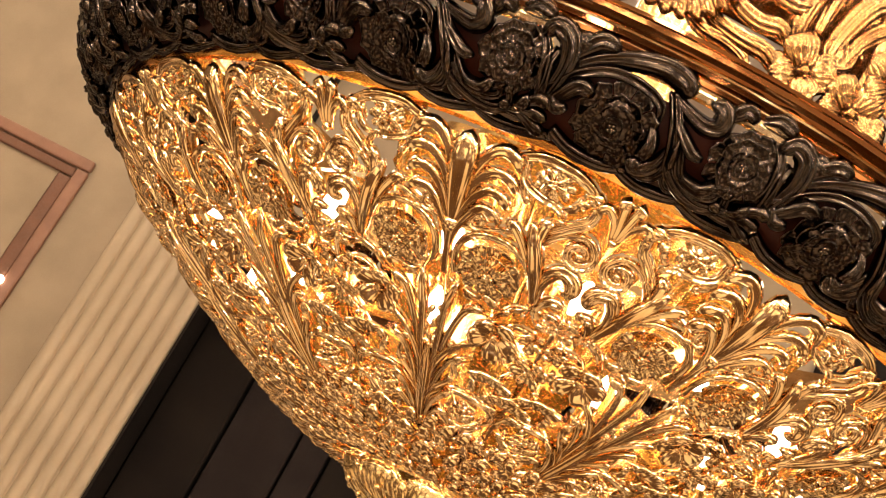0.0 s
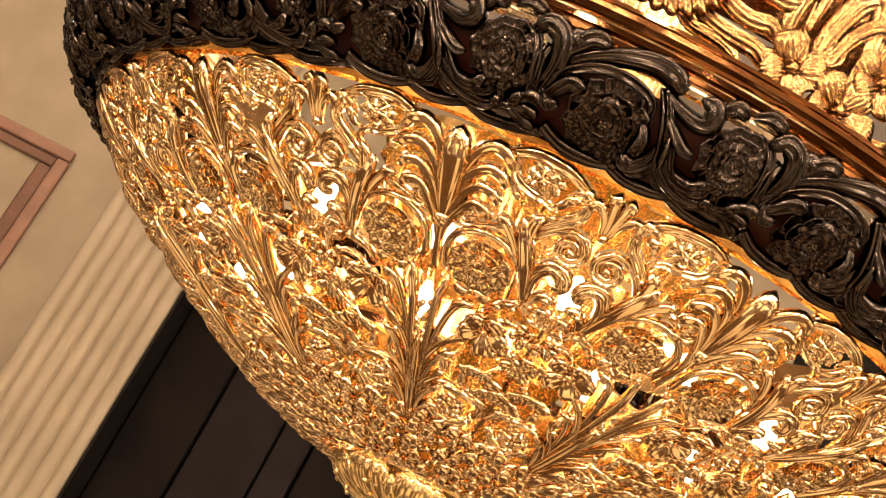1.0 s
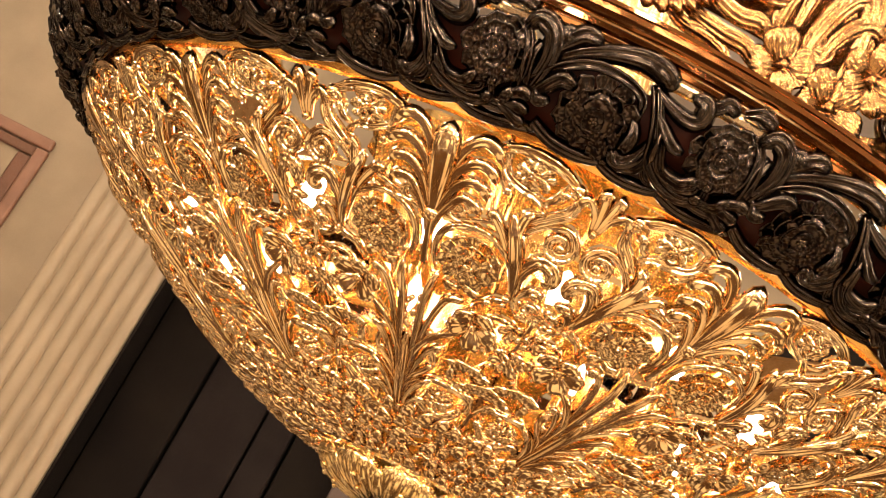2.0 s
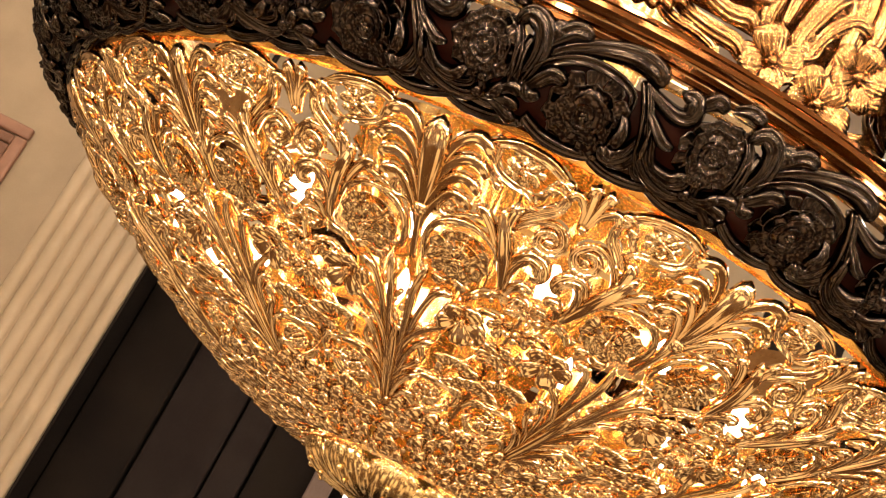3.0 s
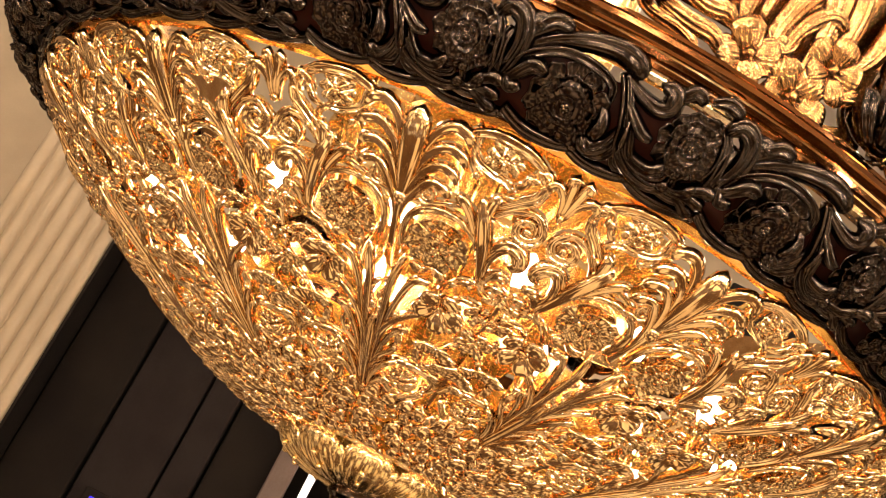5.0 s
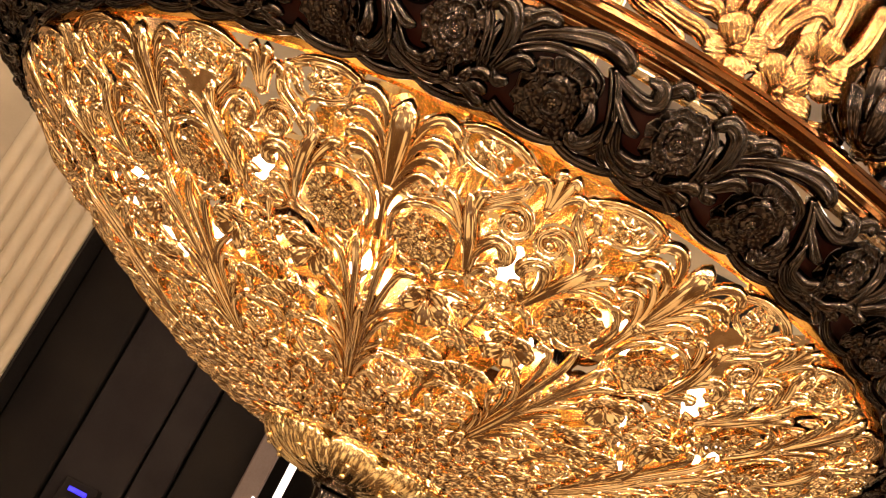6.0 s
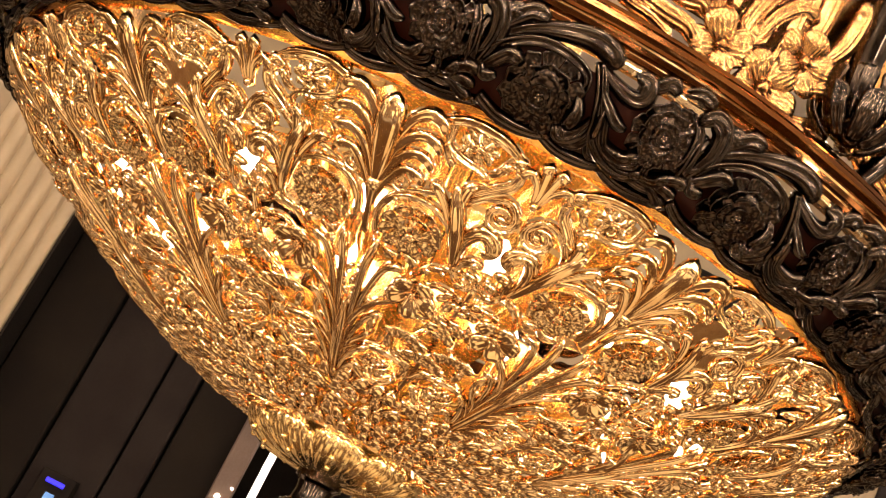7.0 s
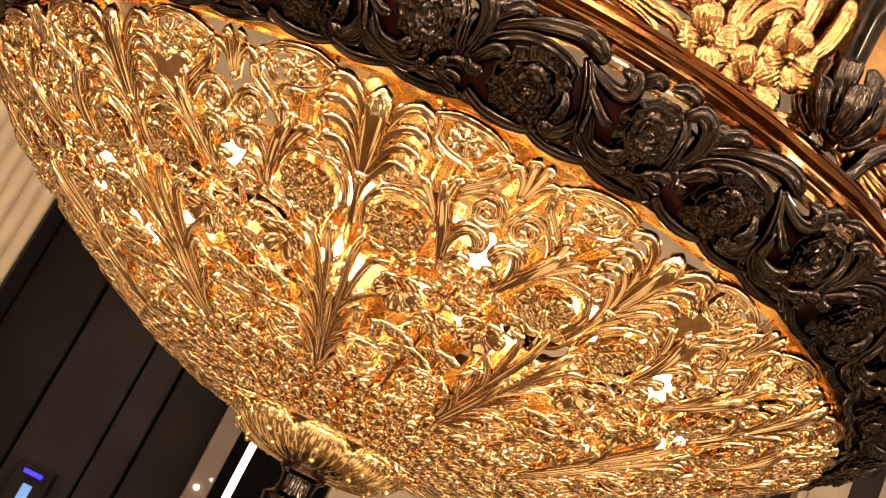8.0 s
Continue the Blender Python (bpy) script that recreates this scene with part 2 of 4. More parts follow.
    def peony(self, u, v, rad, rings, lift=0.0, lip=0.12, dome=0.28, heart=0.2, wave=2, bulge=0.07, wide=3.3):
        """A full rose: rings (radius, petals) of cupped petals with turned-up scalloped lips, rising to the heart."""
        self.ball(u, v, rad * 0.72, lift - 0.1 * rad, 0.42, 14)
        for i, (scale, count) in enumerate(rings):
            for k in range(count):
                a = 2 * math.pi * (k + 0.5 * (i % 2) + DICE.uniform(-0.1, 0.1)) / count
                cols, rows = 11, 8
                first = len(self.vs)
                r1 = rad * scale * DICE.uniform(0.94, 1.05)
                r0 = rad * scale * 0.42
                tilt = DICE.uniform(0.7, 1.3)
                for y in range(rows + 1):
                    f = min(y, rows - 1) / (rows - 1)
                    for x in range(cols):
                        t = 2 * x / (cols - 1) - 1
                        wv = math.cos(math.pi * wave * t)
                        rr = r0 + (r1 - r0) * f * (1 - 0.24 * t ** 4 * f + 0.045 * wv * f)
                        aa = a + t * (wide / count) * (0.72 + 0.28 * math.sin(0.5 * math.pi * f))
                        hh = lift + dome * rad * (1 - scale * scale * (0.3 + 0.7 * f)) + rad * lip * tilt * scale ** 0.5 * (f ** 3 * 1.25 - 0.35 * f) + 0.02 * rad * wv * f - bulge * rad * t * t * (0.3 + 0.7 * f) + (0.0009 if k % 2 else 0)
                        if y == rows:
                            hh, rr = hh - rad * 0.05, rr * 0.98
                        self.vs.append(self.s.at(*self.s.local(u, v, rr * math.cos(aa), rr * math.sin(aa)), hh))
                for y in range(rows):
                    for x in range(cols - 1):
                        b = first + y * cols + x
                        self.fs.append((b, b + 1, b + cols + 1, b + cols))
        for k in range(6):
            q = rad * heart * (0.55 if k else 0)
            self.ball(*self.s.local(u, v, q * math.cos(k * 1.257), q * math.sin(k * 1.257)), rad * heart * 0.42, lift + dome * rad * 1.05, 1, 8)

    def mesh(self, name, material):
        me = bpy.data.meshes.new(name)
        me.from_pydata([tuple(v) for v in self.vs], [], self.fs)
        me.polygons.foreach_set("use_smooth", [True] * len(me.polygons))
        me.materials.append(material)
        return me


def part(name, me, parent, label=""):
    ob = new(name, me)
    ob.parent = parent
    if label:
        ob["label"] = label
    return ob


def repeat(ob, count, step):
    """Copies of a part with its pieces, turned round the axis."""
    for k in range(1, count):
        c = copy_thing(ob, Matrix.Rotation(radians(step * k), 4, "Z"))


def turned(name, prof, material, parent, label="", n=144, ripple=0, depth=0.0):
    vs, fs = [], []
    for i in range(n):
        a = 2 * math.pi * i / n
        q = 1 + depth * abs(math.cos(ripple * a / 2)) if ripple else 1
        vs += [(r * q * math.sin(a), -r * q * math.cos(a), z - Z0) for r, z in prof]
    k = len(prof)
    for i in range(n):
        for j in range(k - 1):
            a, b = i * k + j, (i + 1) % n * k + j
            fs.append((a, b, b + 1, a + 1))
    me = bpy.data.meshes.new(name)
    me.from_pydata(vs, [], fs)
    me.polygons.foreach_set("use_smooth", [True] * len(me.polygons))
    me.materials.append(material)
    bm = bmesh.new()
    bm.from_mesh(me)
    for e in bm.edges:
        if len(e.link_faces) == 2 and e.calc_face_angle(0) > 0.6:
            e.smooth = False
    bm.to_mesh(me)
    bm.free()
    return part(name, me, parent, label)


chandelier = tagged(new("chandelier"), "large tiered gold and dark bronze openwork chandelier with flowers, lit", "chandelier")
chandelier.location = (0, 0, Z0)

# ---- the openwork bowl: twelve panels ----
BOWL = Surface([(0.1, 1.668), (0.15, 1.678), (0.232, 1.705), (0.301, 1.739), (0.361, 1.77), (0.42, 1.803), (0.46, 1.832), (0.5, 1.868), (0.53, 1.903)], 0.001, 0.008)
vr = BOWL.vr


def B(*pts):
    return [(PHI1 + u, vr(r)) for u, r in pts]


def bowl_panel():
    """One of the bowl's twelve panels, alike on both sides of its stem."""
    g = Geo(BOWL)
    for m in (1, -1):
        def P(*pts):
            return B(*[(m * u, r) for u, r in pts])
        # frames of the small and the large roses
        g.scroll(P((4.4, 0.505), (6.7, 0.5105), (9.4, 0.51), (11.0, 0.507), (12.1, 0.503)), 0.0056, 0.0075, 0.0005, 0.004)
        g.scroll(P((5.0, 0.511), (5.4, 0.505), (5.7, 0.4955), (7.4, 0.4905), (9.1, 0.489), (10.1, 0.483), (9.9, 0.4765)), 0.0036, 0.006)
        g.scroll(P((5.6, 0.498), (5.6, 0.491), (6.4, 0.4845)), 0.0032, 0.006, 0, 0.002, 12, 0.6, 1.4)
        g.scroll(P((1.6, 0.409), (1.2, 0.424), (1.6, 0.439), (3.4, 0.4505), (6.3, 0.4525), (9.2, 0.4415), (10.8, 0.422), (11.1, 0.405)), 0.0037, 0.0075, 0, 0.003, 34, 0.6, 0)
        # stem to the seam, and the volutes that meet there
        g.scroll(P((8.7, 0.456), (9.3, 0.469), (11.2, 0.482), (12.3, 0.489), (12.5, 0.498), (11.5, 0.502), (11.1, 0.497)), 0.0052, 0.0075, 0.0005, 0.003, 26)
        g.volute(PHI1 + m * 12.9, vr(0.468), 0.0125, math.pi / 2 - m * 1.25, -m * 1.25, 0.0044, 0.0075, P((8.9, 0.452), (9.6, 0.465), (11.3, 0.4765), (13.2, 0.479)))
        # scrolls beside the knob on the axis
        g.volute(PHI1 + m * 2.5, vr(0.458), 0.0085, math.pi / 2 + m * 0.9, -m * 1.1, 0.0032, 0.006, P((0.3, 0.447), (0.9, 0.455)))
        g.scroll(P((0.4, 0.449), (2.4, 0.4515), (5.0, 0.459), (7.4, 0.4625), (8.9, 0.454)), 0.003, 0.006, 0, 0.002, 20, 0.7, 0)
        # stems that leave the tree
        g.scroll(P((0.3, 0.262), (0.9, 0.303), (3.4, 0.336), (7.4, 0.355)), 0.004, 0.0065, 0.002, 0.004, 20, 0.75, 0)
        g.scroll(P((0.5, 0.255), (2.0, 0.283), (4.0, 0.298), (5.0, 0.309), (4.3, 0.32), (3.2, 0.316)), 0.0036, 0.0065, 0.001, 0.004, 22, 0.6)
        g.scroll(P((0.6, 0.246), (1.5, 0.27), (5.5, 0.29), (10, 0.292), (13.0, 0.287), (13.8, 0.275), (12.6, 0.268)), 0.0042, 0.0065, 0.001, 0.004, 28, 0.7)
        g.scroll(P((7.6, 0.384), (9.2, 0.4), (10.8, 0.406), (11.4, 0.416)), 0.0036, 0.0065, 0, 0.002, 16, 0.8, 0)
        g.scroll(P((11.2, 0.412), (12.6, 0.401), (14.0, 0.399), (14.8, 0.404)), 0.0036, 0.0065, 0, 0.002, 16, 0.8)
        g.scroll(P((9.0, 0.372), (10.6, 0.385), (12.6, 0.386), (14.2, 0.38)), 0.003, 0.0055, 0, 0.002, 16, 0.8)
        g.scroll(P((10.9, 0.31), (12.4, 0.33), (14.6, 0.344)), 0.003, 0.0055, 0, 0.002, 14, 0.8, 0)
        g.scroll(P((3.2, 0.262), (6.5, 0.251), (10.2, 0.25), (12.6, 0.26)), 0.0036, 0.006, 0.001, 0.002, 18, 0.7)
        g.scroll(P((0, 0.236), (5, 0.228), (10, 0.232), (15, 0.226)), 0.005, 0.0065, 0.001, 0.003, 18, 0.8, 0)
        for u, r in ((4.6, 0.509), (12.2, 0.499), (10.0, 0.477), (8.9, 0.453), (11.2, 0.409), (1.5, 0.409), (7.6, 0.384), (9.0, 0.402), (14.2, 0.38), (13.6, 0.399), (7.4, 0.355), (4.6, 0.307), (10.0, 0.292), (12.8, 0.268), (12.4, 0.33), (6.5, 0.251), (3.4, 0.336), (3.2, 0.45), (13.4, 0.425), (10.4, 0.35)):
            for k in range(1 + (u > 9)):
                g.ball(PHI1 + m * u + DICE.uniform(-0.7, 0.7), vr(r + DICE.uniform(-0.006, 0.006)), DICE.uniform(0.0024, 0.0042), DICE.uniform(0.006, 0.01), 1, 8)
    g.ball(PHI1, vr(0.449), 0.0078, 0.004, 0.9, 14)
    g.strip(B((0, 0.404), (0, 0.424), (0, 0.446)), 0.0045, 0.006, "stem", 0.0, 0.002, 0.3, 10, 0.8)
    g.strip(B((15, 0.245), (15.15, 0.3), (15, 0.35), (15, 0.405)), 0.0034, 0.006, "stem", 0, 0.003, 0.3, 16, 0.9)
    panel = part("bowl_panel", g.mesh("bowl_panel", GOLD), chandelier, "pierced gold panel of scrolling tendrils")

    def piece(name, fill, material=GOLD, label=""):
        q = Geo(BOWL)
        fill(q)
        return part(name, q.mesh(name, material), panel, label)

    def palmette(q):
        q.blade(B((0, 0.449), (0, 0.472), (0, 0.494), (0, 0.5095)), 0.0125, 0.006, 0.004, 0.009, 0.007, 2, 16, 0.3, 0.7)
        q.ball(PHI1, vr(0.4575), 0.0055, 0.004, 0.8, 10)
        for m in (1, -1):
            for i, (u, r) in enumerate(((4.5, 0.506), (4.7, 0.494), (4.5, 0.482), (4.2, 0.47))):
                q.blade(B((m * 0.2, r - 0.06 + 0.006 * i), (m * 0.6, r - 0.034 + 0.003 * i), (m * 1.6, r - 0.01), (m * 0.68 * u, r), (m * u, r - 0.001), (m * (u + 0.6), r - 0.008)), 0.0066 - 0.0004 * i, 0.0052, 0.001, 0.01, 0.006, 2, 18, 0.3, 0.7)
    piece("palmette", palmette, GOLD, "tall gold palmette with rolled leaf tips")

    def tree(q):
        q.blade(B((0, 0.226), (0, 0.265), (0, 0.3), (0, 0.335)), 0.0056, 0.006, 0.003, 0.008, 0.002, 3, 16, 0.6, 0.6, 0.5)
        for m in (1, -1):
            for pts, w, lift in (
                (((0.4, 0.232), (0.9, 0.29), (1.3, 0.345), (1.6, 0.382), (2.3, 0.405)), 0.0046, 0.003),
                (((0.5, 0.232), (1.3, 0.295), (2.5, 0.348), (4.0, 0.382), (5.5, 0.391), (6.2, 0.386)), 0.0044, 0.002),
                (((0.6, 0.232), (1.8, 0.285), (3.4, 0.318), (5.0, 0.333), (5.9, 0.331)), 0.0036, 0.002),
                (((0.7, 0.23), (2.0, 0.262), (4.0, 0.284), (5.8, 0.292)), 0.0036, 0.002),
                (((0.7, 0.23), (2.2, 0.25), (4.4, 0.265), (6.2, 0.262)), 0.004, 0.001),
            ):
                q.blade(B(*[(m * u, r) for u, r in pts]), w, 0.005, lift, 0.009, 0.006, 2, 20, 0.45, 0.76, 0.5)
        for k in range(15):
            q.ball(PHI1 + (0.8 + 0.02 * k) * math.sin(k * 2.4), vr(0.33 + 0.0032 * k), 0.0034, 0.01, 1, 8)
    piece("foliage", tree, GOLD, "slim fluted gold stem that opens into leaves")

    for m in (1, -1):
        def P(*pts):
            return B(*[(m * u, r) for u, r in pts])
        up = math.pi / 2
        piece("rose", lambda q: q.peony(PHI1 + m * 8.2, vr(0.501), 0.0165, ((1, 10), (0.66, 7)), 0.003, 0.16, 0.42, 0.3, 1, 0.09, 3.0), GOLD_FINE, "small gold rose of fine petals")
        piece("rose", lambda q: q.peony(PHI1 + m * 5.55, vr(0.424), 0.0275, ((1, 11), (0.74, 9), (0.48, 6)), 0.003, 0.17, 0.34, 0.2, 2, 0.06, 3.1), GOLD_FINE, "open gold rose with ruffled petals")
        piece("bud", lambda q: q.seeded(PHI1 + m * 8.0, vr(0.27), 0.0128, 0.004), GOLD_FINE, "gold bud packed with fine grains")
        piece("flower", lambda q: q.bloom(PHI1 + m * 8.6, vr(0.368), 0.0235, 5, 2, m * 0.5 + 0.6, 0.004, 0.3, 1.15), GOLD)
        piece("floret", lambda q: q.bloom(PHI1 + m * 13.4, vr(0.379), 0.0125, 5, 1, m * 0.9, 0.003, 0.25), GOLD)
        piece("shell", lambda q: q.fan(PHI1 + m * 10.5, vr(0.306), up - m * 0.45, 0.033, 1.3, 6, 0.002, 0.012, 0.0042), GOLD, "fluted gold shell")
        piece("shell", lambda q: q.fan(PHI1 + m * 12.9, vr(0.345), up - m * 0.9, 0.019, 1.2, 4, 0.002, 0.008, 0.0032), GOLD)

        def leaf(q):
            q.blade(P((11.2, 0.408), (10.4, 0.43), (9.4, 0.452), (7.9, 0.475)), 0.0076, 0.0055, 0.002, 0.009, 0.006, 2, 18, 0.35, 0.7)
            q.blade(P((10.9, 0.412), (9.6, 0.44), (9.0, 0.46), (9.0, 0.476), (9.6, 0.48)), 0.0058, 0.005, 0.001, 0.008, 0.006, 2, 18, 0.35, 0.75)
            q.blade(P((10.8, 0.412), (9.4, 0.437), (7.7, 0.457), (6.2, 0.468), (5.6, 0.465)), 0.0056, 0.005, 0.001, 0.008, 0.006, 2, 18, 0.35, 0.75)
        piece("leaf", leaf, GOLD, "three-lobed gold leaf")
        piece("curled_leaf", lambda q: q.blade(P((11.6, 0.406), (10.9, 0.428), (11.3, 0.444), (12.4, 0.452), (13.7, 0.449), (14.0, 0.441), (13.2, 0.437)), 0.0085, 0.0065, 0.001, 0.009, 0.005, 3, 24, 0.4, 0.6))
        piece("curled_leaf", lambda q: q.blade(P((11.6, 0.404), (12.2, 0.42), (13.2, 0.427), (14.3, 0.424)), 0.006, 0.005, 0.001, 0.006, 0.005, 2, 14, 0.4, 0.6))
        # short leaves that spring from the tendrils
        for pts, w in ((((5.6, 0.399), (4.4, 0.396), (3.2, 0.4)), 0.006), (((5.0, 0.398), (6.4, 0.4), (7.6, 0.396)), 0.0058),
                       (((9.6, 0.487), (10.6, 0.492), (11.0, 0.5)), 0.004), (((10.2, 0.345), (11.4, 0.352), (12.4, 0.362)), 0.005),
                       (((6.4, 0.349), (6.6, 0.362), (5.6, 0.371)), 0.0055), (((7.2, 0.29), (8.4, 0.302), (8.0, 0.314)), 0.0056),
                       (((11.4, 0.29), (12.8, 0.3), (13.0, 0.312)), 0.0056), (((5.2, 0.25), (6.0, 0.24), (8.0, 0.238)), 0.0062),
                       (((10.2, 0.251), (11.4, 0.242), (13.0, 0.243)), 0.006), (((12.4, 0.403), (13.2, 0.412), (14.4, 0.413)), 0.0048)):
            piece("sprig", lambda q: q.blade(P(*pts), w, 0.0048, 0.001, 0.006, 0.005, 2, 12, 0.35, 0.62))

    def edge_spray(q):
        for u, r in ((13.1, 0.502), (14.3, 0.509), (15.7, 0.509), (16.9, 0.502)):
            q.blade(B((15 + 0.15 * (u - 15), 0.482), (15 + 0.4 * (u - 15), 0.496), (u, r), (u + 0.35 * (u - 15), r - 0.006)), 0.0056, 0.005, 0.001, 0.008, 0.005, 2, 14, 0.35, 0.7)
        q.ball(PHI1 + 15, vr(0.484), 0.0042, 0.004, 1, 10)
    piece("seam_palmette", edge_spray, GOLD, "small gold palmette on the seam")
    piece("seam_flower", lambda q: q.bloom(PHI1 + 15, vr(0.35), 0.0175, 6, 1, 0.2, 0.004, 0.25, 1.1))
    piece("seam_bud", lambda q: q.seeded(PHI1 + 15, vr(0.405), 0.0062, 0.003))
    piece("seam_shell", lambda q: q.fan(PHI1 + 15, vr(0.292), math.pi / 2, 0.031, 1.2, 6, 0.002, 0.011, 0.004))
    for m in (1, -1):
        piece("seam_leaf", lambda q: q.blade(B((15, 0.27), (15 + m * 1.6, 0.288), (15 + m * 3.2, 0.292)), 0.0062, 0.005, 0.001, 0.007, 0.005, 2, 12, 0.4, 0.65))

    def foot(q):
        for row, (r, ln, w, count) in enumerate(((0.128, 0.032, 0.0085, 5), (0.152, 0.032, 0.009, 5), (0.176, 0.032, 0.009, 6), (0.2, 0.03, 0.009, 6), (0.222, 0.028, 0.0085, 7))):
            for k in range(count):
                u = -15 + 30 * (k + 0.5 * (row % 2) + DICE.uniform(-0.12, 0.12)) / count
                d = DICE.uniform(-2.5, 2.5)
                q.blade(B((u, r), (u + 0.2 * d, r + 0.5 * ln), (u + d, r + ln)), w * DICE.uniform(0.8, 1.1), 0.0055, DICE.uniform(0, 0.002), DICE.uniform(0.006, 0.011), 0.007, 2, 9, 0.4, 0.62)
                q.ball(PHI1 + u + 15 / count, vr(r + DICE.uniform(0.008, 0.02)), DICE.uniform(0.0028, 0.0044), 0.008, 1, 8)
        for u in (-6, 6):
            q.seeded(PHI1 + u, vr(0.215), 0.008, 0.007)
            q.seeded(PHI1 + u * 1.9, vr(0.182), 0.007, 0.007)
    piece("foot_leaves", foot, GOLD, "dense low leaves and buds")
    return panel


repeat(bowl_panel(), 12, 30)
turned("bowl_rim", [(0.511, 1.88), (0.516, 1.8755), (0.521, 1.8765), (0.5245, 1.881), (0.523, 1.887), (0.516, 1.89), (0.511, 1.88)], mat("amber_gold", (0.88, 0.46, 0.12), 0.16, 1, (0.8, 0.38, 0.08), 20, 0.04, 100), chandelier, "narrow polished amber-gold rim")
turned("liner", [(0.522, 1.9), (0.51, 1.91), (0.506, 1.925), (0.512, 1.925), (0.522, 1.905)], GOLD_PLAIN, chandelier)

# ---- lobed cup and dark finial under the bowl ----
CUP = Surface([(0.022, 1.633), (0.04, 1.634), (0.066, 1.641), (0.087, 1.653), (0.1, 1.666), (0.106, 1.678)])
turned("cup", [(0.016, 1.638), (0.024, 1.635), (0.04, 1.636), (0.063, 1.644), (0.083, 1.655), (0.095, 1.668), (0.09, 1.676)], GOLD_CUP, chandelier, "lobed gold cup", 144, 10, 0.05)
g = Geo(CUP)
g.blade([(0, 0.004), (0, 0.036), (0, 0.068), (0, 0.094)], 0.03, 0.008, 0.001, 0.007, 0.008, 5, 18, 0.3, 0.8, 0.3)
g.blade([(18, 0.03), (18, 0.055), (18, 0.085)], 0.009, 0.006, 0.002, 0.008, 0.004, 2, 12, 0.4, 0.6)
for k in range(7):
    for m in (1, -1):
        g.ball(m * (9 + 0.9 * k), 0.045 + 0.007 * k, 0.003, 0.008, 1, 8)
g.ball(0, 0.07, 0.0045, 0.014, 1, 10)
g.ball(0, 0.052, 0.0036, 0.013, 1, 10)
repeat(part("cup_leaf", g.mesh("cup_leaf", GOLD_CUP), chandelier), 10, 36)
turned("finial", [(0.0, 1.515), (0.012, 1.52), (0.022, 1.535), (0.026, 1.555), (0.022, 1.572), (0.03, 1.578), (0.032, 1.588), (0.022, 1.594), (0.02, 1.606), (0.022, 1.616), (0.028, 1.62), (0.027, 1.63), (0.02, 1.636)], BRONZE, chandelier, "dark bronze finial")
g = Geo(Surface([(0.02, 1.53), (0.028, 1.555), (0.03, 1.58)]))
for k in range(2):
    g.spray(k * 30, 0.012, math.pi / 2, 0.03, 3, 0.4, 0.004, 0.004, 0.001, 0.008, 0.4, "leaf")
repeat(part("finial_leaf", g.mesh("finial_leaf", BRONZE), chandelier), 6, 60)

# ---- dark bronze frieze with roses ----
BAND = Surface([(0.5225, 1.884), (0.538, 1.888), (0.552, 1.8925), (0.567, 1.9), (0.579, 1.913), (0.589, 1.93), (0.596, 1.946)])
PHID = 0.95


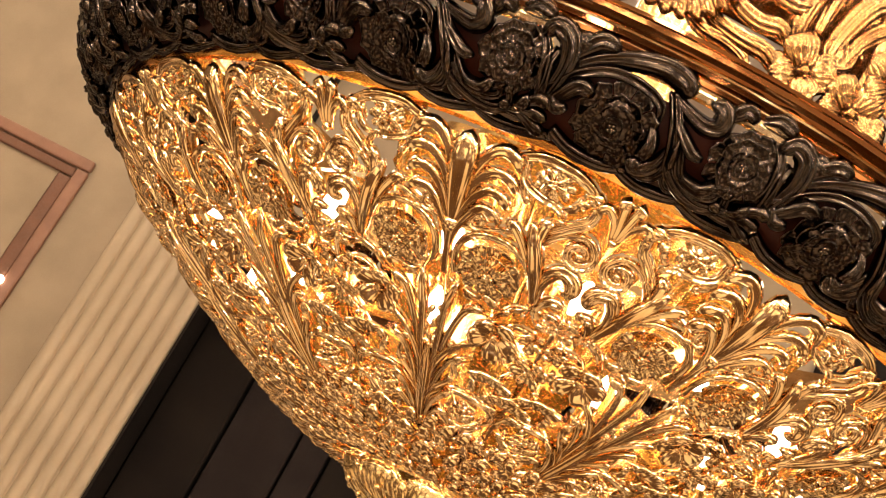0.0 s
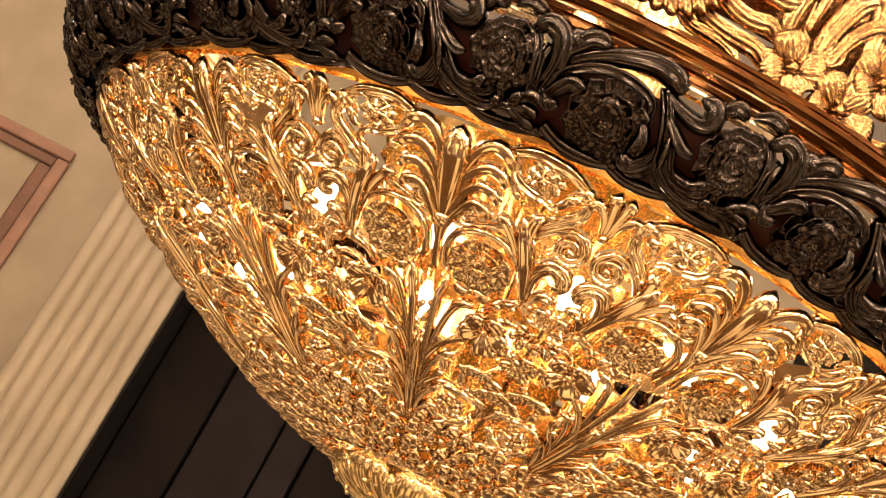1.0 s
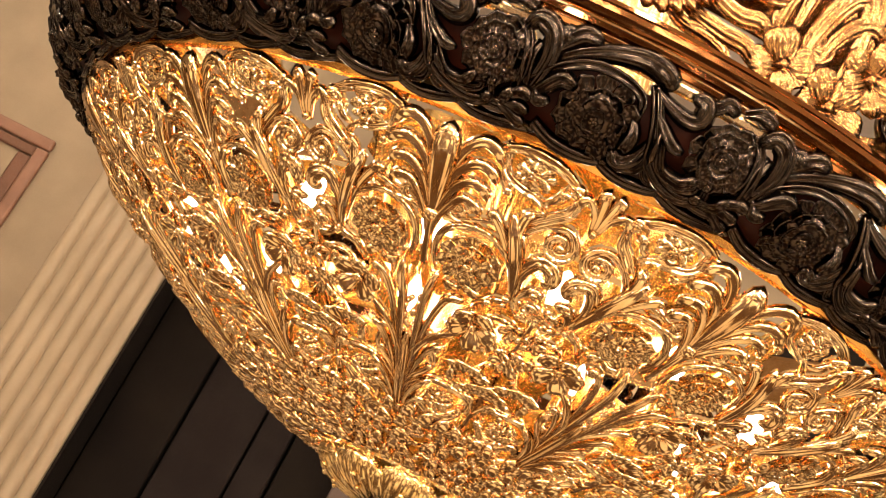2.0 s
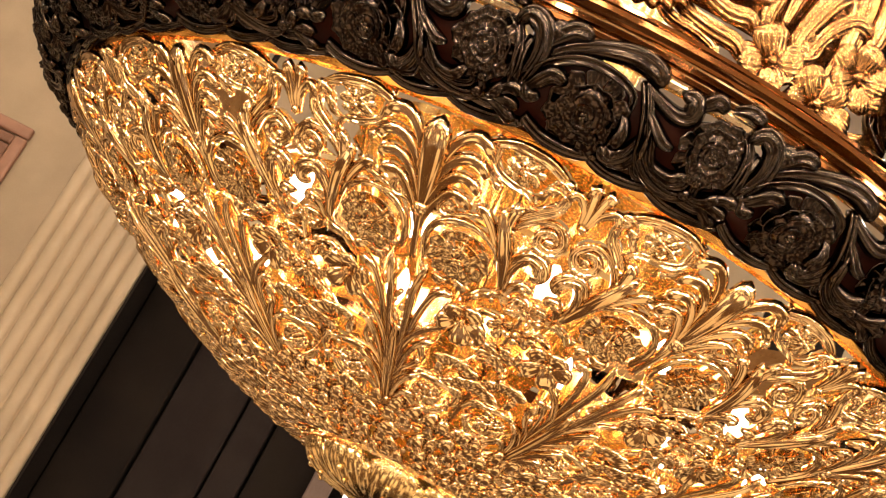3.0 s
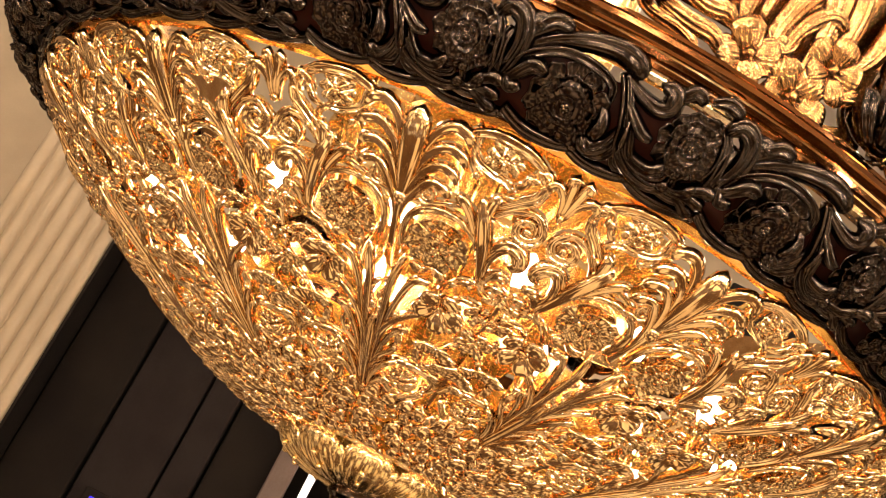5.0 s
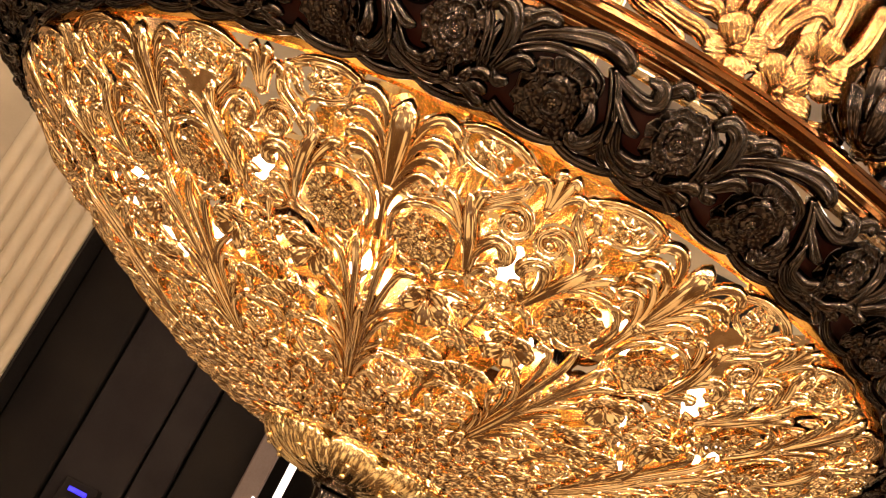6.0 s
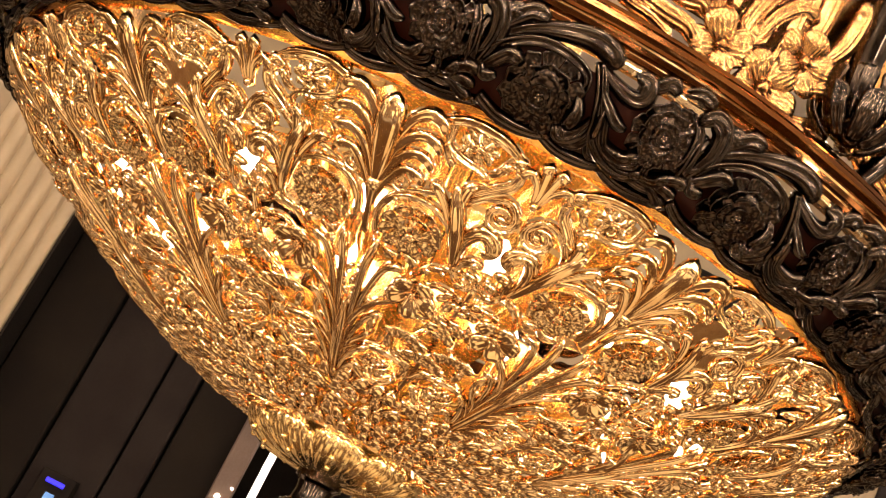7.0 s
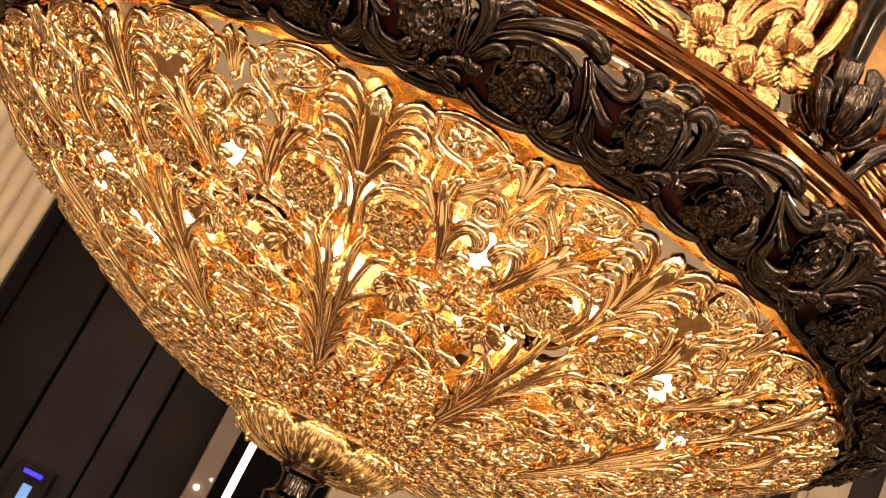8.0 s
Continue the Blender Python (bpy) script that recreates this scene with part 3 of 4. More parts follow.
def frieze():
    """A length of the frieze with one large and one smaller rose among scrolling leaves."""
    L, V0 = 0.086, 0.0145
    g = Geo(BAND)

    def D(*pts):
        return [(PHID + u, V0 + f * L) for u, f in pts]
    # ridges and tendrils
    for pts, w, h, thin, knob in (
        (((-6.6, 0.4), (-5.2, 0.46), (-3.8, 0.62), (-1.7, 0.74), (0.6, 0.74), (2.3, 0.66), (2.5, 0.5)), 0.0046, 0.008, 0.5, 0.9),
        (((2.6, 0.82), (3.6, 0.62), (4.4, 0.42), (5.0, 0.26), (6.6, 0.12), (8.6, 0.06), (9.9, 0.16), (9.7, 0.29)), 0.0052, 0.009, 0.6, 1.0),
        (((3.0, 0.8), (4.1, 0.58), (5.0, 0.42), (6.0, 0.25), (7.6, 0.17), (8.9, 0.2), (9.0, 0.28)), 0.004, 0.008, 0.5, 1.0),
        (((4.4, 0.44), (4.7, 0.3), (4.2, 0.12), (2.9, 0.06), (2.2, 0.14)), 0.0046, 0.008, 0.6, 1.0),
        (((4.9, 0.3), (5.0, 0.16), (5.8, 0.06), (6.6, 0.1)), 0.0038, 0.007, 0.6, 1.1),
        (((8.6, 0.07), (10.2, 0.08), (11.4, 0.12), (12.0, 0.24)), 0.0046, 0.008, 0.7, 0),
        (((12.0, 0.2), (12.1, 0.4), (11.9, 0.6), (12.2, 0.75)), 0.0046, 0.008, 0.7, 0),
        (((-6.6, 0.3), (-6.2, 0.5), (-6.6, 0.72), (-7.4, 0.84)), 0.0042, 0.008, 0.6, 1.0),
        (((-4.4, 0.04), (-2.4, -0.06), (0.2, -0.08), (2.0, -0.04)), 0.005, 0.007, 0.6, 0.9),
        (((1.6, -0.06), (3.4, -0.1), (5.6, -0.08), (7.4, -0.04)), 0.0046, 0.007, 0.6, 0.9),
        (((7.0, -0.06), (9.0, -0.1), (11.4, -0.08), (13.6, -0.06)), 0.0046, 0.007, 0.6, 0.9),
    ):
        g.scroll(D(*pts), w, h, 0.001, 0.004, 26, thin, knob)
    seg = part("frieze_segment", g.mesh("frieze_segment", BRONZE), chandelier, "dark bronze scrolling tendrils")

    def piece(name, fill, label=""):
        q = Geo(BAND)
        fill(q)
        return part(name, q.mesh(name, BRONZE), seg, label)
    piece("rose", lambda q: q.peony(PHID - 0.1, V0 + 0.36 * L, 0.0315, ((1, 11), (0.74, 9), (0.5, 6), (0.28, 4)), 0.004, 0.17, 0.2, 0.13, 2, 0.03, 3.2), "large dark bronze rose")
    piece("rose", lambda q: q.peony(PHID + 9.3, V0 + 0.55 * L, 0.0262, ((1, 10), (0.72, 8), (0.46, 5), (0.26, 4)), 0.004, 0.17, 0.2, 0.13, 2, 0.03, 3.2), "smaller dark bronze rose")
    # broad leaves: the one that arches over the rose, waves beside it, the hooked one and the low ones
    for pts, w, flutes, curl in (
        (((-5.0, 0.6), (-3.0, 0.78), (-0.6, 0.9), (1.6, 0.95), (3.2, 0.9), (3.5, 0.82)), 0.0098, 2, 0.006),
        (((2.7, 0.8), (4.2, 0.72), (5.7, 0.68), (6.5, 0.74), (6.2, 0.86), (5.2, 0.86)), 0.0085, 2, 0.004),
        (((6.2, 0.8), (6.9, 0.86), (7.6, 0.94), (8.3, 0.9)), 0.0078, 2, 0.006),
        (((3.4, 0.66), (4.4, 0.56), (5.6, 0.47), (6.4, 0.46)), 0.0058, 2, 0.004),
        (((4.4, 0.4), (3.9, 0.22), (2.9, 0.14), (2.2, 0.2)), 0.0085, 3, 0.005),
        (((5.0, 0.3), (6.3, 0.24), (7.6, 0.25), (8.4, 0.34)), 0.0062, 2, 0.004),
        (((12.0, 0.22), (12.7, 0.42), (13.2, 0.64), (12.8, 0.84), (11.6, 0.9), (10.9, 0.8)), 0.0092, 3, 0.005),
        (((12.2, 0.28), (13.4, 0.4), (14.6, 0.54), (15.6, 0.52)), 0.0078, 2, 0.006),
        (((12.4, 0.6), (13.6, 0.78), (14.8, 0.92), (16.0, 0.92)), 0.0085, 2, 0.006),
        (((-5.4, 0.42), (-4.6, 0.34), (-3.9, 0.36)), 0.0066, 2, 0.004),
        (((8.6, 0.92), (9.8, 1.0), (11.0, 0.97)), 0.0075, 2, 0.005),
        (((2.4, 0.5), (2.9, 0.38), (2.6, 0.26)), 0.0066, 2, 0.005),
        (((9.6, 0.14), (10.8, 0.2), (11.4, 0.32)), 0.0062, 2, 0.004),
    ):
        piece("leaf", lambda q: q.blade(D(*pts), w, 0.0068, 0.002, 0.009, curl, flutes, 20, 0.4, 0.7, 0.42))
    piece("bud", lambda q: q.ball(PHID - 4.2, V0 + 0.86 * L, 0.0095, 0.007, 0.75, 14))
    piece("drop", lambda q: q.blade(D((4.5, 0.52), (4.7, 0.4), (4.9, 0.3)), 0.0042, 0.006, 0.008, 0.003, 0.002, 1, 10, 0.15, 0.75))

    def tulip(q):
        q.ball(PHID - 8.4, V0 + 0.13 * L, 0.0062, 0.006, 0.9, 12)
        for y in (0.34, 0.2, 0.06):
            q.blade(D((-8.1, 0.13), (-7.0, 0.1 + 0.4 * y), (-5.7, y), (-5.0, y - 0.04)), 0.0064, 0.006, 0.003, 0.008, 0.005, 2, 14, 0.4, 0.7)
    piece("bellflower", tulip, "dark bronze bellflower")
    return seg


repeat(frieze(), 20, 18)
turned("frieze_back", [(0.5215, 1.89), (0.5235, 1.885), (0.538, 1.8895), (0.551, 1.894), (0.564, 1.903), (0.574, 1.914), (0.58, 1.925), (0.574, 1.926), (0.567, 1.915), (0.556, 1.907), (0.536, 1.899), (0.5215, 1.89)], BRONZE_RED, chandelier, "red-brown lacquered backing ring")
# ---- gold rail over the frieze ----
RAIL = mat("brown_gold", (0.14, 0.055, 0.018), 0.06, 1, (0.11, 0.04, 0.013), 20, 0.03, 150)
turned("rail", [(0.59, 1.94), (0.598, 1.9355), (0.602, 1.9365), (0.603, 1.9395), (0.6005, 1.941), (0.6055, 1.9425), (0.607, 1.946), (0.604, 1.948), (0.6095, 1.9495), (0.613, 1.9535), (0.6125, 1.958), (0.607, 1.9605), (0.6045, 1.961), (0.6075, 1.963), (0.607, 1.9665), (0.599, 1.969), (0.59, 1.965), (0.59, 1.94)], RAIL, chandelier, "stepped polished brown-gold rail", 216)

# Added ring: the cream reflection on the rail's lower edge, put into its colour.
turned("rail_reflection", [(0.588, 1.931), (0.597, 1.9295), (0.6, 1.932), (0.5995, 1.936), (0.596, 1.938), (0.588, 1.938), (0.588, 1.931)], mat("cream_reflection_gold", (0.82, 0.62, 0.38), 0.2, 1, (0.76, 0.55, 0.31), 20, 0.03, 150), chandelier, "smooth pale gold ring for the cream reflection under the rail", 216)
for r, z in ((0.6025, 1.9405), (0.6065, 1.9478), (0.6065, 1.9612), (0.6, 1.9355)):
    turned("rail_bead", [(r - 0.002, z - 0.001), (r, z - 0.0012), (r + 0.0012, z), (r, z + 0.0012), (r - 0.002, z + 0.001)], GOLD, chandelier, "thin bright gold line", 216)

# ---- pale gold crest over the rail ----
CREST = Surface([(0.578, 1.978), (0.582, 2.01), (0.588, 2.05), (0.598, 2.09), (0.615, 2.14)])
PHIU = 13.0


def crest():
    """A length of the crest: long striped leaves over scrolls and broad striped blossoms."""
    g = Geo(CREST)

    def U(*pts):
        return [(PHIU + u, v) for u, v in pts]
    for pts, w, h in (
        (((-12, 0.03), (-10, 0.012), (-7.4, 0.008), (-6.0, 0.002), (-6.4, -0.006), (-8.0, -0.004)), 0.0055, 0.008),
        (((-1.6, 0.012), (0.4, 0.024), (2.4, 0.012)), 0.0045, 0.006),
        (((12, 0.06), (9.5, 0.022), (7.2, 0.006), (5.6, 0.002)), 0.0065, 0.008),
        (((-2.6, 0.05), (-1.8, 0.03), (-2.4, 0.02)), 0.005, 0.007),
    ):
        g.scroll(U(*pts), w, h, 0.002, 0.004, 24, 0.5, 1.0)
    g.volute(PHIU - 0.2, 0.046, 0.013, 1.2, -1.3, 0.0055, 0.008)
    g.volute(PHIU - 4.4, 0.07, 0.011, 1.2, 1.2, 0.0048, 0.008)
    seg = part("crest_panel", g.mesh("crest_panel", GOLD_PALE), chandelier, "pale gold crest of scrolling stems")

    def piece(name, fill, label=""):
        q = Geo(CREST)
        fill(q)
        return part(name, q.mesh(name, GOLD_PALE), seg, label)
    for u, v, r, count, turn in ((-1.9, 0.018, 0.026, 4, 0.5), (2.5, 0.008, 0.03, 5, 1.1), (4.6, 0.046, 0.027, 5, 0.2)):
        piece("blossom", lambda q: q.bloom(PHIU + u, v, r, count, 7, turn, 0.006, 0.3, 1.1, 0.16), "broad striped gold blossom")
    piece("shell", lambda q: q.fan(PHIU - 12.6, 0.056, -math.pi / 2, 0.052, 1.3, 11, 0.002, 0.014, 0.005))
    piece("shell", lambda q: q.fan(PHIU + 9.6, 0.06, -math.pi / 2 - 0.3, 0.042, 1.0, 9, 0.002, 0.012, 0.004))
    for pts, w, flutes in (
        (((-12, 0.05), (-9.5, 0.024), (-7, 0.016), (-5, 0.014), (-3.8, 0.006)), 0.0085, 4),
        (((-11.4, 0.07), (-8.6, 0.044), (-6.4, 0.034), (-4.8, 0.036), (-4.0, 0.03)), 0.0085, 4),
        (((-9, 0.09), (-6.5, 0.066), (-4.6, 0.06), (-3.4, 0.066)), 0.009, 4),
        (((-0.6, 0.024), (-0.6, 0.055), (0.4, 0.09), (2.0, 0.1)), 0.0098, 4),
        (((2.6, 0.03), (2.8, 0.06), (2.0, 0.095), (0.6, 0.12)), 0.0098, 4),
        (((4.0, 0.04), (4.6, 0.07), (4.2, 0.105), (3, 0.13)), 0.0098, 4),
        (((-2, 0.05), (-2, 0.085), (-1.2, 0.12), (0, 0.135)), 0.0098, 4),
        (((6.2, 0.05), (7.2, 0.08), (7, 0.12)), 0.0098, 4),
        (((0.4, 0.03), (1.0, 0.06), (2.4, 0.08), (4.2, 0.078)), 0.0085, 4),
        (((-3.0, 0.03), (-3.6, 0.05), (-3.4, 0.075), (-2.0, 0.085)), 0.0085, 4),
        (((11, 0.09), (9, 0.06), (7, 0.035), (6.0, 0.03)), 0.0085, 4),
    ):
        piece("leaf", lambda q: q.blade(U(*pts), w, 0.0065, 0.002, 0.012, 0.008, flutes, 18, 0.45, 0.65, 0.25), "striped pale gold leaf")
    return seg


repeat(crest(), 15, 24)
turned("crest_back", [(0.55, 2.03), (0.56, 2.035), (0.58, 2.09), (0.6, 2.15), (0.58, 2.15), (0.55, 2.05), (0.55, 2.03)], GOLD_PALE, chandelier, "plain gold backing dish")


# ---- dark arms with leaf sockets ----
def tube(name, pts, radii, material, parent, label="", seg=14):
    vs, fs = [], []
    gg = Geo(None)
    n = 28
    ps = [Vector(p) for p in gg.smooth(pts, n)]
    rs = [float(np.interp(k / (n - 1), np.linspace(0, 1, len(radii)), radii)) for k in range(n)]
    side = Vector((1, 0, 0))
    for k, p in enumerate(ps):
        t = (ps[min(k + 1, n - 1)] - ps[max(k - 1, 0)]).normalized()
        side = (side - t * side.dot(t)).normalized()
        o = t.cross(side)
        for j in range(seg):
            a = 2 * math.pi * j / seg
            q = rs[k] * (1 + 0.06 * math.cos(a * seg / 2))
            vs.append(p + side * (q * math.cos(a)) + o * (q * math.sin(a)))
    for k in range(n - 1):
        for j in range(seg):
            a, b = k * seg + j, k * seg + (j + 1) % seg
            fs.append((a, b, b + seg, a + seg))
    fs += [tuple(range(seg - 1, -1, -1)), tuple((n - 1) * seg + j for j in range(seg))]
    me = bpy.data.meshes.new(name)
    me.from_pydata([(v.x, v.y, v.z - Z0) for v in vs], [], fs)
    me.polygons.foreach_set("use_smooth", [True] * len(me.polygons))
    me.materials.append(material)
    return part(name, me, parent, label)


def cyl(r, u, z):
    return (r * math.sin(radians(u)), -r * math.cos(radians(u)), z)


PHIA = 22.2
arm = tube("arm", [cyl(0.605, PHIA, 2.01), cyl(0.605, PHIA - 0.2, 2.05), cyl(0.61, PHIA, 2.11), cyl(0.63, PHIA + 0.4, 2.2), cyl(0.7, PHIA + 1, 2.3)], [0.013, 0.012, 0.0135, 0.016, 0.014], BRONZE, chandelier, "dark fluted bronze arm", 20)
SOCK = Surface([(0.009, 0.006), (0.016, 0.014), (0.021, 0.028), (0.018, 0.044), (0.014, 0.054)])


def socket_leaves(parent):
    c = cyl(0.605, PHIA + 0.5, 1.972)
    q = Geo(SOCK)
    for ring, (v0, v1, w) in enumerate(((0.002, 0.034, 0.011), (0.018, 0.058, 0.011))):
        for k in range(7):
            u = 51.43 * (k + 0.5 * ring)
            q.blade([(u, v0), (u, 0.5 * (v0 + v1)), (u, v1 - 0.005), (u, v1)], w, 0.004, 0.002, 0.012, -0.005, 3, 12, 0.5, 0.6)
    q.ball(0, 0.004, 0.013, -0.009, 1, 14)
    q.vs = [v + Vector((c[0], c[1], c[2])) for v in q.vs]
    part("socket", q.mesh("socket", BRONZE), parent, "dark bronze leaf socket")


socket_leaves(arm)
tube("lower_arm", [cyl(0.59, PHIA + 3.4, 1.95), cyl(0.6, PHIA + 4.2, 1.975), cyl(0.605, PHIA + 5.6, 2.002), cyl(0.61, PHIA + 7.6, 2.018), cyl(0.61, PHIA + 9.8, 2.01), cyl(0.605, PHIA + 11.4, 1.985), cyl(0.59, PHIA + 12, 1.955)], [0.008, 0.009, 0.009, 0.009, 0.008], BRONZE, arm)
repeat(arm, 8, 45)

# ---- inside: ribs, inner dish, candle lamps ----
turned("core", [(0.0, 1.69), (0.05, 1.69), (0.07, 1.72), (0.06, 1.78), (0.09, 1.85), (0.13, 1.92), (0.16, 1.97), (0.2, 2.0), (0.22, 2.01), (0.22, 2.02), (0.05, 2.06), (0.05, 2.6), (0.03, 2.62), (0.025, 5.95)], GOLD_PLAIN, chandelier, "satin gold column and inner dish", 96, 24, 0.05)
rib = tube("rib", [cyl(0.06, 17.4, 1.73), cyl(0.2, 17.4, 1.765), cyl(0.33, 17.4, 1.83), cyl(0.44, 17.4, 1.93), cyl(0.52, 17.4, 1.935)], [0.008, 0.011, 0.011, 0.009, 0.009], GOLD_PLAIN, chandelier)
repeat(rib, 18, 20)
turned("hoop", [(0.33, 1.845), (0.345, 1.84), (0.35, 1.87), (0.34, 1.88), (0.33, 1.845)], GOLD_PLAIN, chandelier)
turned("hoop", [(0.2, 1.79), (0.225, 1.785), (0.23, 1.82), (0.21, 1.83), (0.2, 1.79)], GOLD_PLAIN, chandelier)


def lamp_pair(u, r, z):
    sleeve = tube("lamp_holder", [cyl(r, u, z - 0.05), cyl(r, u, z - 0.03), cyl(r, u, z - 0.015), cyl(r, u, z - 0.008)], [0.006, 0.011, 0.009, 0.011], GOLD_PLAIN, chandelier)
    tube("bulb", [cyl(r, u, z - 0.01), cyl(r, u, z + 0.005), cyl(r, u, z + 0.02), cyl(r, u, z + 0.03)], [0.006, 0.0098, 0.0085, 0.0016], BULB, sleeve, "glowing candle bulb")
    return sleeve


repeat(lamp_pair(7.4, 0.368, 1.822), 18, 20)
repeat(lamp_pair(20, 0.28, 1.785), 10, 36)
turned("ceiling_canopy", [(0.0, 5.9), (0.2, 5.93), (0.26, 5.97), (0.28, 6.0), (0.0, 6.0)], GOLD_PLAIN, chandelier)

# ---- the hall ----
def box(name, a, b, material, label="", category="", kind="", bevel=0.0):
    bm = bmesh.new()
    bmesh.ops.create_cube(bm, size=1)
    for v in bm.verts:
        v.co = [(p + q) / 2 + c * (q - p) for c, p, q in zip(v.co, a, b)]
    if bevel:
        bmesh.ops.bevel(bm, geom=bm.edges[:], offset=bevel, segments=3, profile=0.5, affect="EDGES")
    me = bpy.data.meshes.new(name)
    bm.to_mesh(me)
    me.materials.append(material)
    return tagged(new(name, me), label, category, kind=kind)


PLASTER = mat("cream_wall_covering", (0.3, 0.2, 0.112), 0.6, 0, (0.25, 0.165, 0.09), 3, 0.1, 90)
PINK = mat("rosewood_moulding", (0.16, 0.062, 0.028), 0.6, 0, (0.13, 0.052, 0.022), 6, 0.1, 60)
CEIL = mat("pale_ceiling", (0.5, 0.42, 0.34), 0.8, 0, (0.46, 0.38, 0.3), 2, 0.05, 40)
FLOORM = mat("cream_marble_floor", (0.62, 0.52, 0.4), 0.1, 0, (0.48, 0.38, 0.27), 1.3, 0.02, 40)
FLOORD = mat("dark_reflected_slab", (0.05, 0.027, 0.014), 0.08, 0, (0.08, 0.045, 0.022), 1.3, 0.02, 40)
PANEL = mat("brown_wall_panelling", (0.12, 0.075, 0.045), 0.4, 0, (0.07, 0.042, 0.025), 1.5, 0.05, 60)
DARKM = mat("dark_panel_and_shade", (0.017, 0.0115, 0.008), 0.85, 0, (0.012, 0.008, 0.006), 2, 0.1, 50, spec=0.08)
DARKM2 = mat("dark_walnut", (0.023, 0.0155, 0.0125), 0.8, 0, (0.017, 0.011, 0.009), 3, 0.1, 50, spec=0.08)

box("wall_north", (-9, 7, 0), (-2.3, 7.3, 6), PLASTER, kind="structure")
def fluted(name, x0, x1, count, depth, z1, material):
    """A softly fluted upright casing on the wall."""
    n = count * 12
    vs, fs = [], []
    for k in range(n + 1):
        x = x0 + (x1 - x0) * k / n
        d = 0.012 + depth * (0.5 - 0.5 * math.cos(2 * math.pi * k / 12)) ** 0.16 + 0.02 * k / n
        vs += [(x, 7 - d, 0), (x, 7 - d, z1)]
    for k in range(n):
        fs.append((2 * k, 2 * k + 2, 2 * k + 3, 2 * k + 1))
    e = 2 * n
    vs += [(x0, 7, 0), (x0, 7, z1), (x1, 7, 0), (x1, 7, z1)]
    fs += [(e + 2, 0, 1, e + 3), (e, e + 4, e + 5, e + 1)]
    me = bpy.data.meshes.new(name)
    me.from_pydata(vs, [], fs)
    me.polygons.foreach_set("use_smooth", [True] * len(me.polygons))
    me.materials.append(material)
    return tagged(new(name, me), kind="structure")


fluted("trim", -3.14, -2.3, 7, 0.065, 6, mat("pale_cream_casing", (0.4, 0.275, 0.16), 0.6, 0, (0.35, 0.238, 0.135), 3, 0.05, 60))
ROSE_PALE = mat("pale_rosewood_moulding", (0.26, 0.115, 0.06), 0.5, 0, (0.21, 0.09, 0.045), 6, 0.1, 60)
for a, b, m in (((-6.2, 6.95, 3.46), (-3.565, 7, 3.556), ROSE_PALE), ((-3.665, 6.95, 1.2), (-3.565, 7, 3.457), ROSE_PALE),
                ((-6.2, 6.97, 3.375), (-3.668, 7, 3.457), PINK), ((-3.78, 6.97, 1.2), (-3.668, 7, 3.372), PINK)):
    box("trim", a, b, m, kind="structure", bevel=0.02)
# Added near-black sheet hides the lit wall return, standing for its shade.
box("trim", (-2.3, 6.9, 0), (-2.28, 7.3, 6), DARKM, kind="structure")
# Recess walls are near black, the shade inside put into their colour.
box("wall_recess", (-2.36, 9.2, 0), (0.36, 9.4, 6), DARKM, kind="structure")
box("wall_recess_side", (-2.5, 7.3, 0), (-2.36, 9.4, 6), DARKM, kind="structure")
box("wall_recess_end", (0.36, 7.3, 0), (0.5, 9.4, 6), DARKM, kind="structure")
box("wall_over_recess", (-2.36, 7, 3.35), (0.36, 7.3, 6), PLASTER, kind="structure")
box("wall_north_east", (0.36, 7, 0), (3.12, 7.3, 6), PLASTER, kind="structure")
# Dark strip in place of an upright opening, its shade put into the colour.
box("wall_north_dark_strip", (3.12, 7.12, 0), (3.5, 7.3, 6), DARKM, kind="structure")
box("wall_north_end", (3.5, 7, 0), (9, 7.3, 6), PLASTER, kind="structure")
# Flat sheet stands for a dark opening, its gloom painted on.
tagged(box("dark_opening_sheet", (1.9, 6.95, 4.05), (2.55, 7, 4.95), DARKM, bevel=0.02), "dark square sheet on a cream wall, standing for a dark opening", "wall panel")
for k in range(8):
    box("trim", (3.56 + 0.3 * k, 6.96, 0), (3.78 + 0.3 * k, 7, 6), DARKM2 if k % 2 else PLASTER, kind="structure", bevel=0.015)
# dark wardrobe-like panels in the recess
for x0, x1, y, m in ((-2.33, -1.812, 7.5, DARKM), (-1.79, -1.275, 7.52, DARKM2), (-1.255, -1.012, 7.5, DARKM2), (-0.992, -0.5, 7.54, DARKM)):
    tagged(box("tall_panel", (x0, y, 0), (x1, y + 0.5, 5.9), m, bevel=0.02), "tall dark walnut display panel standing in a recess", "display panel", "tall dark panels")
tagged(box("tall_panel", (-0.56, 7.3, 0), (-0.4, 7.5, 5.9), mat("brown_board", (0.13, 0.075, 0.05), 0.6, 0, (0.1, 0.055, 0.035), 4, 0.05, 60), bevel=0.015), "narrow brown upright board beside a light strip", "display panel")
tagged(box("strip_light", (-0.3, 7.3, 0.0), (-0.245, 7.36, 4.2), glow("strip_light_glow", (1.0, 0.86, 0.74), 3.5), bevel=0.015), "upright white strip light, lit, on the recess edge", "strip light")
SPARK = glow("spot_glow", (1.0, 0.88, 0.75), 14)
